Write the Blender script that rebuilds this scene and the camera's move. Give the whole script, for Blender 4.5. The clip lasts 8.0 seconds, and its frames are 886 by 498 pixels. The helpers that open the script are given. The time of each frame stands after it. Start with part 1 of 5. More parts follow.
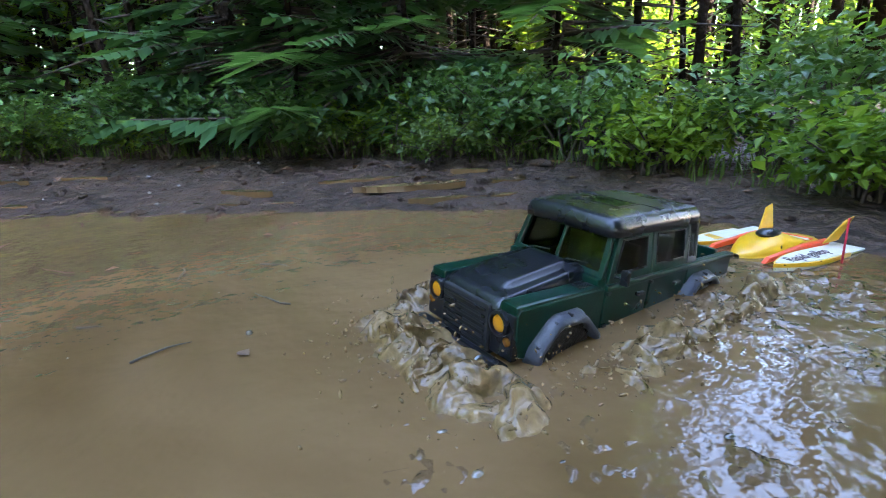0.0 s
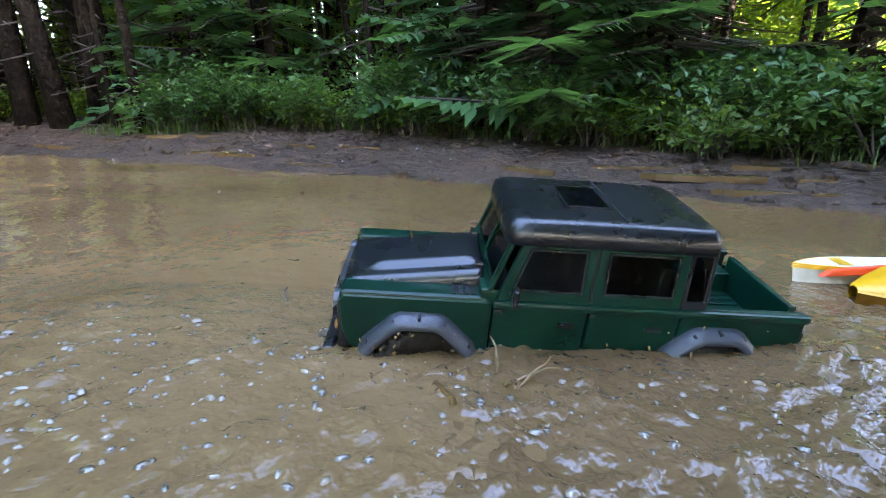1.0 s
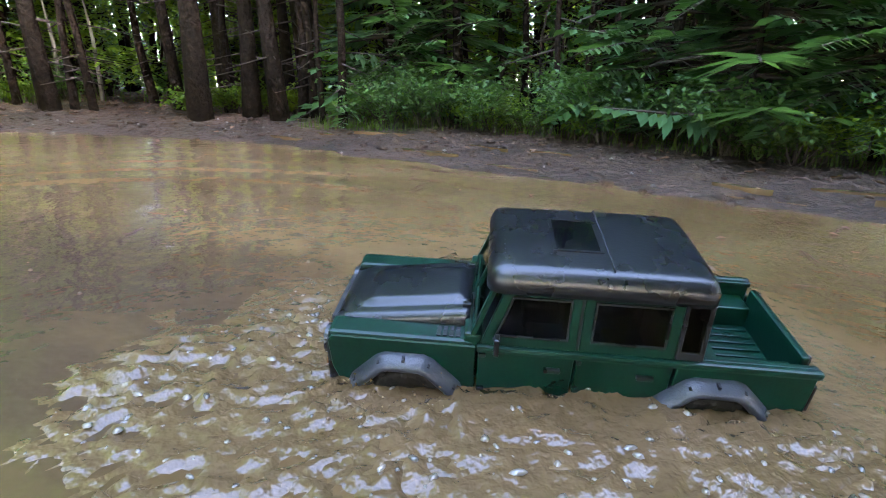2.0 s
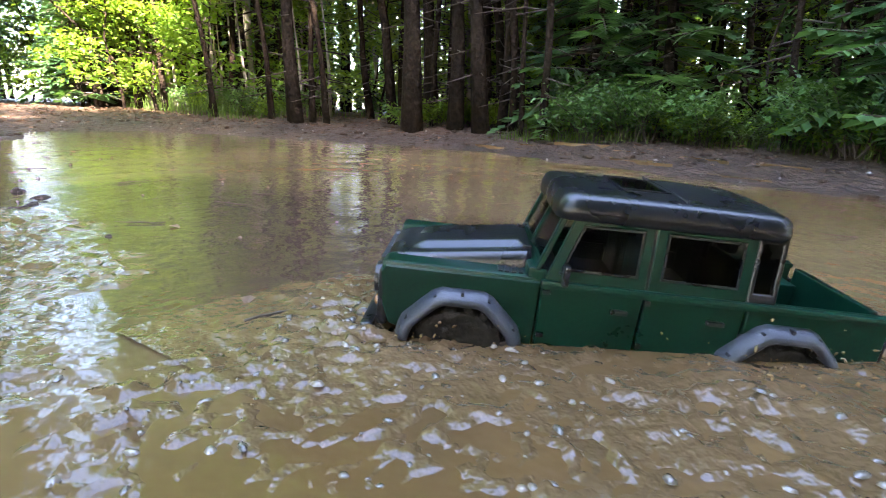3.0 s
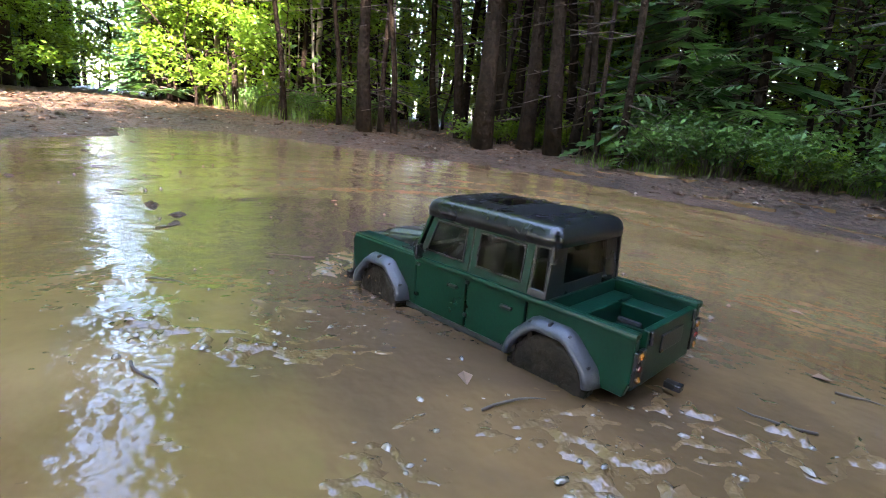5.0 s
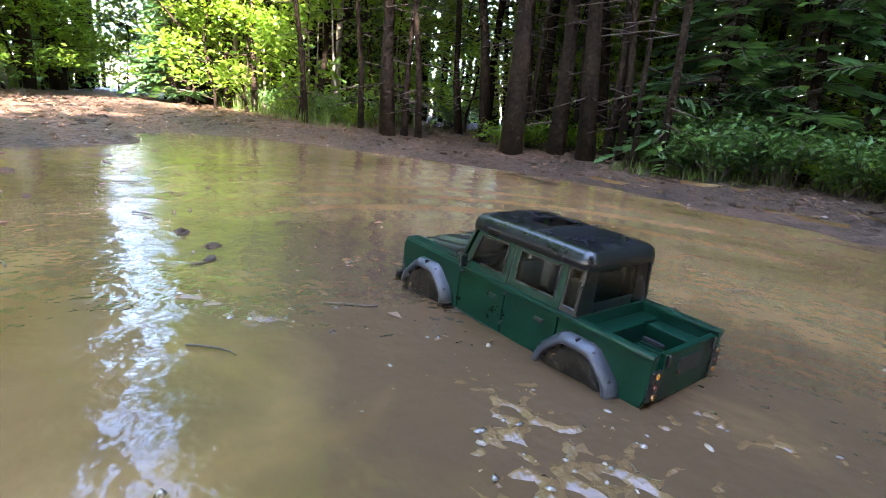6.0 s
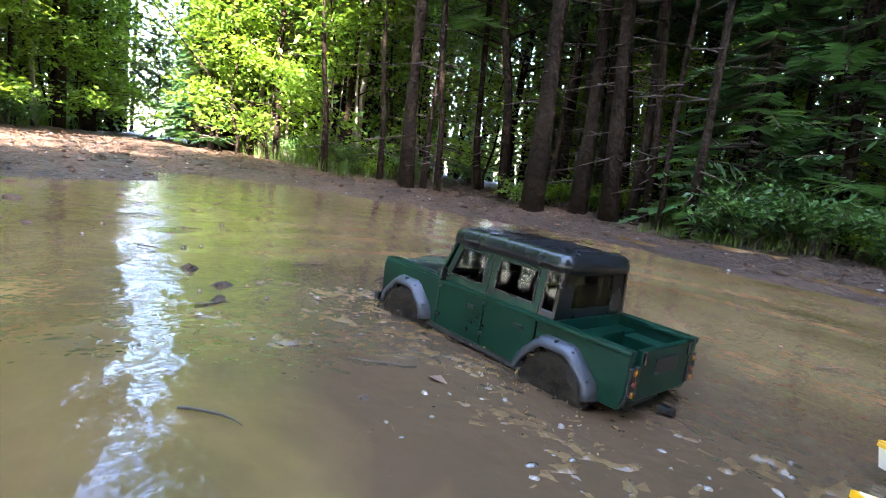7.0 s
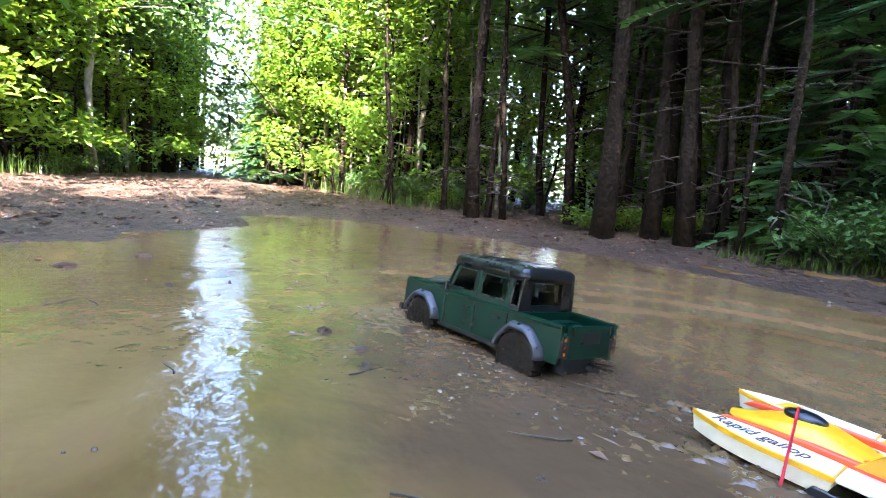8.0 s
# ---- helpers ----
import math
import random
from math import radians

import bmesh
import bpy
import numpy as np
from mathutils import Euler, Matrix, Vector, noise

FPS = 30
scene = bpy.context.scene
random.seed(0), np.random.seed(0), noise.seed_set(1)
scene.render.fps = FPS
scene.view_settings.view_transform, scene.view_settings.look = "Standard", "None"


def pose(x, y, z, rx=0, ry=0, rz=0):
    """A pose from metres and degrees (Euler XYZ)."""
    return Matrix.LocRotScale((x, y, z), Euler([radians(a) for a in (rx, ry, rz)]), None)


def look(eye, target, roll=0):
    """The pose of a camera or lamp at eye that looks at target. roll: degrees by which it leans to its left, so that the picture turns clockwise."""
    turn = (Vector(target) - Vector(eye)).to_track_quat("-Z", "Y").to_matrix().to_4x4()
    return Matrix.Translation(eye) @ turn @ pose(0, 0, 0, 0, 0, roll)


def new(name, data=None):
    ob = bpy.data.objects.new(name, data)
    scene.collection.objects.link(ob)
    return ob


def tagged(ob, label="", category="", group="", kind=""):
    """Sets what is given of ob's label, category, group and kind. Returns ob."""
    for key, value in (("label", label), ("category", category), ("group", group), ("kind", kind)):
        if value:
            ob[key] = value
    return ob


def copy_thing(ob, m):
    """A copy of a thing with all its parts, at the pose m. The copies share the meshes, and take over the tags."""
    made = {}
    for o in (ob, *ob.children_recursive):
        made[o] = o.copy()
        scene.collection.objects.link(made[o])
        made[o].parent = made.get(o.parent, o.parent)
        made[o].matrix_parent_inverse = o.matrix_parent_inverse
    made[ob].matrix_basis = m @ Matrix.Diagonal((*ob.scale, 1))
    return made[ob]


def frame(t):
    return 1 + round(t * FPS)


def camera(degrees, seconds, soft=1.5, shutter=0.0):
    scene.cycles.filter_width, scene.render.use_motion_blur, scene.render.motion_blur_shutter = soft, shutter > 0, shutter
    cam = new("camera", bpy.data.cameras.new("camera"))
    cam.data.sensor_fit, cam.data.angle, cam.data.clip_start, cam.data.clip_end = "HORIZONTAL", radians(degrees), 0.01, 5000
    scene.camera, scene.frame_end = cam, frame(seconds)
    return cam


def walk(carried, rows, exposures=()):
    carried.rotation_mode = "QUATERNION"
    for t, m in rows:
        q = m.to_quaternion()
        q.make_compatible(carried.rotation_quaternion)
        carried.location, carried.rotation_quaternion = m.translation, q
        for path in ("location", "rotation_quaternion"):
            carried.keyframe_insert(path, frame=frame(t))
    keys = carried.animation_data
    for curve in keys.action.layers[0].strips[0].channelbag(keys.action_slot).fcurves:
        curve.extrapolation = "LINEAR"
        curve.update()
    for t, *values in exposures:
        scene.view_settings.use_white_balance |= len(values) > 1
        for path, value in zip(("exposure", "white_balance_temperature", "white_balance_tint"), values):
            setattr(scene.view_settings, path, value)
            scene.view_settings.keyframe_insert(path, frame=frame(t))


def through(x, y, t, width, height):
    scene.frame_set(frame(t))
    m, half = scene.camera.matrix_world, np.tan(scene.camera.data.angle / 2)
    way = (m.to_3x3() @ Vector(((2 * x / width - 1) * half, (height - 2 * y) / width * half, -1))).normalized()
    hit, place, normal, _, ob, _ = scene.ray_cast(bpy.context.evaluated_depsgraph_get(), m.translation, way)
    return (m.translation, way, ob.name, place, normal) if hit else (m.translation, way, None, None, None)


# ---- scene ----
cam = camera(82.09, 8.0, soft=1.0, shutter=0.08)
PATH = [
    (0.0, pose(0.0001, -0.0001, 0.3229, 73.306, 2.378, 0.034)),
    (0.5, pose(-0.2686, 0.0248, 0.2668, 73.384, 1.010, 10.597)),
    (1.0, pose(-0.4527, -0.0975, 0.2761, 73.510, -0.261, 16.908)),
    (1.5, pose(-0.6486, -0.2756, 0.3141, 73.419, -1.496, 22.670)),
    (1.7, pose(-0.7019, -0.3432, 0.3303, 73.115, -2.134, 25.237)),
    (2.8, pose(-0.6808, -0.4729, 0.2514, 74.653, -0.833, 47.425)),
    (3.0, pose(-0.7880, -0.5512, 0.2370, 74.888, -1.906, 49.782)),
    (3.5, pose(-0.9032, -0.6520, 0.2436, 75.246, -3.672, 52.644)),
    (4.0, pose(-0.9261, -0.6658, 0.2636, 75.597, -4.557, 52.504)),
    (4.5, pose(-0.9488, -0.6745, 0.2622, 75.524, -5.043, 53.353)),
    (4.7, pose(-0.9337, -0.6802, 0.2746, 75.619, -5.311, 54.297)),
    (5.8, pose(-1.2242, -0.7682, 0.3186, 74.929, -5.282, 54.987)),
    (6.0, pose(-1.2032, -0.7063, 0.3215, 75.202, -5.132, 55.987)),
    (6.5, pose(-1.2540, -0.6695, 0.2994, 77.722, -6.573, 56.195)),
    (7.0, pose(-1.3510, -0.6837, 0.2689, 81.408, -7.726, 57.416)),
    (7.5, pose(-1.4013, -0.7671, 0.2991, 82.826, -8.253, 61.062)),
    (8.0, pose(-1.3910, -0.8383, 0.3488, 83.013, -5.230, 63.011)),
]
walk(cam, PATH, [(0.0, 5.08, 6200, 20), (1.0, 5.25, 6350, 20), (1.7, 5.4, 6500, 20), (3.0, 5.18, 6750, 22), (4.5, 5.1, 6650, 22), (6.0, 5.15, 6450, 22), (7.0, 5.12, 6200, 22), (8.0, 5.08, 5900, 22)])

# ---- world and light ----
SUN_ELEV, SUN_AZ = 38.0, -24.0  # degrees; azimuth of the way to the sun, from +x towards +y
world = bpy.data.worlds.new("World")
scene.world = world
world.use_nodes = True
wn = world.node_tree.nodes
sky = wn.new("ShaderNodeTexSky")
sky.sky_type = "NISHITA"
sky.sun_disc = False
sky.sun_elevation = radians(SUN_ELEV)
sky.sun_rotation = radians(90 - SUN_AZ)
sky.dust_density = 1.0
wn["Background"].inputs["Strength"].default_value = 0.15
world.node_tree.links.new(sky.outputs["Color"], wn["Background"].inputs["Color"])
sun = new("sun", bpy.data.lights.new("sun", "SUN"))
sun.data.energy = 4.2
sun.data.angle = radians(0.6)
sun.data.color = (1.0, 0.94, 0.84)
ce, se = math.cos(radians(SUN_ELEV)), math.sin(radians(SUN_ELEV))
ca, sa = math.cos(radians(SUN_AZ)), math.sin(radians(SUN_AZ))
sun.matrix_world = look((20 * ce * ca, 20 * ce * sa, 20 * se), (0, 0, 0))


# ---- materials ----
def material(name, color, rough=0.6, metal=0.0, var=0.25, scale=8.0, fine=60.0, bump=0.2, spec=0.5, island=0.0, objrand=0.0, color2=None, coat=0.0, dist=0.01):
    m = bpy.data.materials.new(name)
    m.use_nodes = True
    nt = m.node_tree
    n, l = nt.nodes, nt.links
    b = n["Principled BSDF"]
    b.inputs["Roughness"].default_value = rough
    b.inputs["Metallic"].default_value = metal
    b.inputs["Specular IOR Level"].default_value = spec
    b.inputs["Coat Weight"].default_value = coat
    tc = n.new("ShaderNodeTexCoord")
    n1 = n.new("ShaderNodeTexNoise")
    n1.inputs["Scale"].default_value = scale
    n1.inputs["Detail"].default_value = 5.0
    n2 = n.new("ShaderNodeTexNoise")
    n2.inputs["Scale"].default_value = fine
    n2.inputs["Detail"].default_value = 4.0
    l.new(tc.outputs["Object"], n1.inputs["Vector"])
    l.new(tc.outputs["Object"], n2.inputs["Vector"])
    ramp = n.new("ShaderNodeValToRGB")
    c2 = color2 or tuple(min(1, c * (1 + var)) for c in color)
    c1 = color if color2 else tuple(c * (1 - var) for c in color)
    ramp.color_ramp.elements[0].color, ramp.color_ramp.elements[1].color = (*c1, 1), (*c2, 1)
    ramp.color_ramp.elements[0].position, ramp.color_ramp.elements[1].position = 0.32, 0.68
    mix = n.new("ShaderNodeMath")
    mix.operation = "MULTIPLY_ADD"
    mix.inputs[1].default_value = 0.5
    half = n.new("ShaderNodeMath")
    half.operation = "MULTIPLY"
    half.inputs[1].default_value = 0.5
    l.new(n1.outputs["Fac"], half.inputs[0])
    l.new(n2.outputs["Fac"], mix.inputs[0])
    l.new(half.outputs[0], mix.inputs[2])
    fac = mix.outputs[0]
    if island or objrand:
        src = n.new("ShaderNodeNewGeometry").outputs["Random Per Island"] if island else n.new("ShaderNodeObjectInfo").outputs["Random"]
        add = n.new("ShaderNodeMath")
        add.operation = "MULTIPLY_ADD"
        add.inputs[1].default_value = island or objrand
        sub = n.new("ShaderNodeMath")
        sub.operation = "SUBTRACT"
        sub.inputs[1].default_value = (island or objrand) * 0.5
        l.new(src, add.inputs[0])
        l.new(fac, add.inputs[2])
        l.new(add.outputs[0], sub.inputs[0])
        fac = sub.outputs[0]
    l.new(fac, ramp.inputs["Fac"])
    l.new(ramp.outputs["Color"], b.inputs["Base Color"])
    rr = n.new("ShaderNodeMapRange")
    rr.inputs["To Min"].default_value, rr.inputs["To Max"].default_value = max(0.02, rough * 0.75), min(1, rough * 1.25)
    l.new(n1.outputs["Fac"], rr.inputs["Value"])
    l.new(rr.outputs["Result"], b.inputs["Roughness"])
    if bump:
        bp = n.new("ShaderNodeBump")
        bp.inputs["Strength"].default_value = bump
        bp.inputs["Distance"].default_value = dist
        l.new(n2.outputs["Fac"], bp.inputs["Height"])
        l.new(bp.outputs["Normal"], b.inputs["Normal"])
    return m


def leaf_material(name, dark, light, through=0.45, gloss=0.35):
    m = bpy.data.materials.new(name)
    m.use_nodes = True
    n, l = m.node_tree.nodes, m.node_tree.links
    b = n["Principled BSDF"]
    b.inputs["Roughness"].default_value = gloss
    b.inputs["Specular IOR Level"].default_value = 0.35
    geo = n.new("ShaderNodeNewGeometry")
    info = n.new("ShaderNodeObjectInfo")
    mixr = n.new("ShaderNodeMath")
    mixr.operation = "MULTIPLY_ADD"
    mixr.inputs[1].default_value = 0.6
    hl = n.new("ShaderNodeMath")
    hl.operation = "MULTIPLY"
    hl.inputs[1].default_value = 0.4
    l.new(info.outputs["Random"], hl.inputs[0])
    l.new(geo.outputs["Random Per Island"], mixr.inputs[0])
    l.new(hl.outputs[0], mixr.inputs[2])
    ramp = n.new("ShaderNodeValToRGB")
    ramp.color_ramp.elements[0].color, ramp.color_ramp.elements[1].color = (*dark, 1), (*light, 1)
    l.new(mixr.outputs[0], ramp.inputs["Fac"])
    l.new(ramp.outputs["Color"], b.inputs["Base Color"])
    tr = n.new("ShaderNodeBsdfTranslucent")
    gain = n.new("ShaderNodeMix")
    gain.data_type = "RGBA"
    gain.blend_type = "MULTIPLY"
    gain.inputs["Factor"].default_value = 1.0
    gain.inputs[7].default_value = (1.4, 1.25, 0.5, 1)
    l.new(ramp.outputs["Color"], gain.inputs[6])
    l.new(gain.outputs[2], tr.inputs["Color"])
    mx = n.new("ShaderNodeMixShader")
    mx.inputs["Fac"].default_value = through
    l.new(b.outputs["BSDF"], mx.inputs[1])
    l.new(tr.outputs["BSDF"], mx.inputs[2])
    l.new(mx.outputs[0], n["Material Output"].inputs["Surface"])
    return m


def water_material(name="muddy_water", wide=9.0, small=34.0, strength=0.5, deep=0.012, mixin=0.22, murk=((0.098, 0.054, 0.020), (0.170, 0.100, 0.043))):
    m = bpy.data.materials.new(name)
    m.use_nodes = True
    n, l = m.node_tree.nodes, m.node_tree.links
    b = n["Principled BSDF"]
    b.inputs["IOR"].default_value = 1.33
    tc = n.new("ShaderNodeTexCoord")
    big = n.new("ShaderNodeTexNoise")
    big.inputs["Scale"].default_value = 1.3
    big.inputs["Detail"].default_value = 6.0
    big.inputs["Distortion"].default_value = 1.2
    l.new(tc.outputs["Object"], big.inputs["Vector"])
    ramp = n.new("ShaderNodeValToRGB")
    ramp.color_ramp.elements[0].color, ramp.color_ramp.elements[1].color = (*murk[0], 1), (*murk[1], 1)
    ramp.color_ramp.elements[0].position, ramp.color_ramp.elements[1].position = 0.35, 0.65
    l.new(big.outputs["Fac"], ramp.inputs["Fac"])
    # silt stirred up from the bottom along the ruts
    mp = n.new("ShaderNodeMapping")
    mp.vector_type = "TEXTURE"
    mp.inputs["Location"].default_value = (-1.85, -0.2, 0.0)
    mp.inputs["Rotation"].default_value = (0.0, 0.0, radians(12))
    mp.inputs["Scale"].default_value = (1.15, 0.62, 1.0)
    l.new(tc.outputs["Object"], mp.inputs["Vector"])
    ball = n.new("ShaderNodeTexGradient")
    ball.gradient_type = "SPHERICAL"
    l.new(mp.outputs["Vector"], ball.inputs["Vector"])
    cloud = n.new("ShaderNodeTexNoise")
    cloud.inputs["Scale"].default_value = 3.2
    cloud.inputs["Detail"].default_value = 5.0
    cloud.inputs["Distortion"].default_value = 1.6
    l.new(tc.outputs["Object"], cloud.inputs["Vector"])
    both = n.new("ShaderNodeMath")
    both.operation = "MULTIPLY_ADD"
    both.inputs[1].default_value = 0.9
    l.new(ball.outputs["Fac"], both.inputs[0])
    l.new(cloud.outputs["Fac"], both.inputs[2])
    span = n.new("ShaderNodeMapRange")
    span.inputs["From Min"].default_value, span.inputs["From Max"].default_value = 0.62, 1.0
    span.inputs["To Max"].default_value = 0.85
    l.new(both.outputs[0], span.inputs["Value"])
    silt = n.new("ShaderNodeMix")
    silt.data_type = "RGBA"
    silt.inputs[7].default_value = (0.062, 0.038, 0.022, 1)
    l.new(span.outputs["Result"], silt.inputs["Factor"])
    l.new(ramp.outputs["Color"], silt.inputs[6])
    l.new(silt.outputs[2], b.inputs["Base Color"])
    rip = n.new("ShaderNodeTexNoise")
    rip.inputs["Scale"].default_value = wide
    rip.inputs["Detail"].default_value = 3.0
    l.new(tc.outputs["Object"], rip.inputs["Vector"])
    fine = n.new("ShaderNodeTexNoise")
    fine.inputs["Scale"].default_value = small
    fine.inputs["Detail"].default_value = 2.0
    l.new(tc.outputs["Object"], fine.inputs["Vector"])
    add = n.new("ShaderNodeMath")
    add.operation = "MULTIPLY_ADD"
    add.inputs[1].default_value = mixin
    l.new(fine.outputs["Fac"], add.inputs[0])
    l.new(rip.outputs["Fac"], add.inputs[2])
    bp = n.new("ShaderNodeBump")
    bp.inputs["Strength"].default_value = strength
    bp.inputs["Distance"].default_value = deep
    l.new(add.outputs[0], bp.inputs["Height"])
    l.new(bp.outputs["Normal"], b.inputs["Normal"])
    b.inputs["Roughness"].default_value = 0.035
    return m


M_MUD = material("wet_mud", (0.012, 0.0072, 0.0045), rough=0.6, color2=(0.094, 0.052, 0.029), scale=1.9, fine=22.0, bump=1.0, dist=0.08, spec=0.3)
M_WATER = water_material()
M_CHOP = water_material("churned_water", 30.0, 85.0, 0.6, 0.010, 0.35, ((0.082, 0.047, 0.020), (0.150, 0.090, 0.042)))
M_CHOP.node_tree.nodes["Principled BSDF"].inputs["IOR"].default_value = 1.45
M_FROTHY = water_material("aerated_water", 30.0, 85.0, 0.6, 0.010, 0.35, ((0.106, 0.062, 0.025), (0.190, 0.118, 0.056)))
M_BARK = material("spruce_bark", (0.006, 0.0045, 0.003), rough=0.92, color2=(0.032, 0.021, 0.013), scale=5, fine=30, bump=1.0, dist=0.03, spec=0.08)
M_BIRCH = material("pale_bark", (0.08, 0.065, 0.05), rough=0.85, color2=(0.34, 0.29, 0.23), scale=3, fine=12, bump=0.6)
M_TWIG = material("dead_twig", (0.05, 0.035, 0.025), rough=0.9, var=0.5)
M_LEAF = leaf_material("broad_leaf", (0.026, 0.070, 0.020), (0.105, 0.20, 0.052))
# lighter, yellower leaf colour with some of the sunlight put into it
M_LEAF_SUN = leaf_material("sunlit_young_leaf", (0.055, 0.13, 0.014), (0.20, 0.31, 0.038), 0.55)
M_NEEDLE = leaf_material("spruce_needle", (0.028, 0.080, 0.033), (0.098, 0.205, 0.076), 0.42)
M_GRASS = leaf_material("grass_blade", (0.03, 0.07, 0.012), (0.11, 0.17, 0.035), 0.5)
M_LITTER = material("leaf_litter", (0.05, 0.025, 0.012), rough=0.8, color2=(0.20, 0.11, 0.06), island=0.6)

M_GREEN = material("green_paint", (0.0007, 0.0185, 0.0105), rough=0.3, var=0.3, scale=14, fine=220, bump=0.03, spec=0.26)
M_BLACK = material("black_satin", (0.006, 0.0065, 0.008), rough=0.28, var=0.3, scale=18, fine=260, bump=0.04, spec=0.5)
M_FLARE = material("grey_plastic", (0.030, 0.033, 0.042), rough=0.42, var=0.25, scale=20, fine=400, bump=0.12)
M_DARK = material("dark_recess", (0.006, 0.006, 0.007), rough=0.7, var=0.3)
M_RUBBER = material("muddy_rubber", (0.005, 0.0045, 0.004), rough=0.5, color2=(0.022, 0.016, 0.011), scale=25, fine=90, bump=0.5, spec=0.12)
M_RIM = material("steel_rim", (0.03, 0.027, 0.024), rough=0.5, metal=0.3, spec=0.25)
M_CHROME = material("scuffed_metal", (0.45, 0.45, 0.46), rough=0.3, metal=0.9)
M_SEAT = material("seat_grey", (0.03, 0.03, 0.033), rough=0.8)
M_YELLOW = material("yellow_paint", (0.66, 0.33, 0.007), rough=0.35, var=0.08, scale=12, fine=100, bump=0.03)
M_ORANGE = material("orange_red_paint", (0.78, 0.075, 0.02), rough=0.35, var=0.1, scale=12, fine=100, bump=0.03)
M_WHITE = material("cream_paint", (0.66, 0.60, 0.48), rough=0.4, var=0.06, scale=12, fine=100, bump=0.03)
M_INK = material("ink", (0.05, 0.012, 0.02), rough=0.6)
M_RED = material("red_rod", (0.55, 0.02, 0.05), rough=0.4)


def lens_material(name, color, glow):
    m = material(name, color, rough=0.15, var=0.1, bump=0.0)
    b = m.node_tree.nodes["Principled BSDF"]
    b.inputs["Emission Color"].default_value = (*color, 1)
    b.inputs["Emission Strength"].default_value = glow
    return m


M_AMBER = lens_material("amber_lens", (0.48, 0.19, 0.008), 0.0)
M_TAIL = lens_material("dull_amber_lens", (0.20, 0.07, 0.008), 0.0)
M_REDLENS = lens_material("red_lens", (0.10, 0.008, 0.004), 0.0)


def glass_material(name, ior):
    m = bpy.data.materials.new(name)
    m.use_nodes = True
    b = m.node_tree.nodes["Principled BSDF"]
    b.inputs["Base Color"].default_value = (0.30, 0.34, 0.34, 1)
    b.inputs["Transmission Weight"].default_value = 1.0
    b.inputs["Roughness"].default_value = 0.03
    b.inputs["IOR"].default_value = ior
    return m


M_GLASS, M_HATCH = glass_material("window_glass", 1.22), glass_material("hatch_glass", 1.6)


# ---- mesh helpers ----
def mesh_of(name, bm, mat, smooth=False):
    me = bpy.data.meshes.new(name)
    bm.normal_update()
    bm.to_mesh(me)
    bm.free()
    me.materials.append(mat)
    if smooth:
        for p in me.polygons:
            p.use_smooth = True
    return me


def part(name, bm, mat, parent=None, label="", smooth=False, at=None):
    ob = new(name, mesh_of(name, bm, mat, smooth))
    if parent is not None:
        ob.parent = parent
    if at is not None:
        ob.matrix_basis = at
    if label:
        tagged(ob, label)
    return ob


def raw(name, verts, faces, mat, smooth=False):
    me = bpy.data.meshes.new(name)
    me.from_pydata([tuple(v) for v in verts], [], [tuple(f) for f in faces])
    me.materials.append(mat)
    if smooth:
        me.polygons.foreach_set("use_smooth", [True] * len(me.polygons))
    me.update()
    return me


def add_box(bm, lo, hi, bevel=0.0, m=None):
    r = bmesh.ops.create_cube(bm, size=1.0)
    s = Matrix.Translation([(a + b) / 2 for a, b in zip(lo, hi)]) @ Matrix.Diagonal([*(b - a for a, b in zip(lo, hi)), 1])
    bmesh.ops.transform(bm, matrix=(m @ s) if m else s, verts=r["verts"])
    if bevel:
        es = list({e for v in r["verts"] for e in v.link_edges})
        bmesh.ops.bevel(bm, geom=es, offset=bevel, segments=2, affect="EDGES", profile=0.6)
    return bm


def box(lo, hi, bevel=0.0, m=None):
    return add_box(bmesh.new(), lo, hi, bevel, m)


def add_tube(bm, pts, radii, sides=8):
    """A tube along pts with a radius for each."""
    rings = []
    for i, p in enumerate(pts):
        p = Vector(p)
        a = Vector(pts[max(0, i - 1)])
        b = Vector(pts[min(len(pts) - 1, i + 1)])
        q = (b - a).to_track_quat("Z", "Y")
        rings.append([bm.verts.new(p + q @ Vector((radii[i] * math.cos(k * 2 * math.pi / sides), radii[i] * math.sin(k * 2 * math.pi / sides), 0))) for k in range(sides)])
    for r0, r1 in zip(rings, rings[1:]):
        for k in range(sides):
            bm.faces.new((r0[k], r0[(k + 1) % sides], r1[(k + 1) % sides], r1[k]))
    bm.faces.new(rings[0][::-1])
    bm.faces.new(rings[-1])
    return bm


def tube(pts, radii, sides=8):
    return add_tube(bmesh.new(), pts, radii, sides)


def prism(outline, place, depth):
    """A flat outline (a, b) placed by place(a, b, d) at d = 0 and d = depth."""
    bm = bmesh.new()
    f = [bm.verts.new(place(a, b, 0.0)) for a, b in outline]
    g = [bm.verts.new(place(a, b, depth)) for a, b in outline]
    bm.faces.new(f)
    bm.faces.new(g[::-1])
    for i in range(len(f)):
        j = (i + 1) % len(f)
        bm.faces.new((f[i], g[i], g[j], f[j]))
    bmesh.ops.recalc_face_normals(bm, faces=bm.faces)
    bmesh.ops.triangulate(bm, faces=[x for x in bm.faces if len(x.verts) > 4])
    return bm


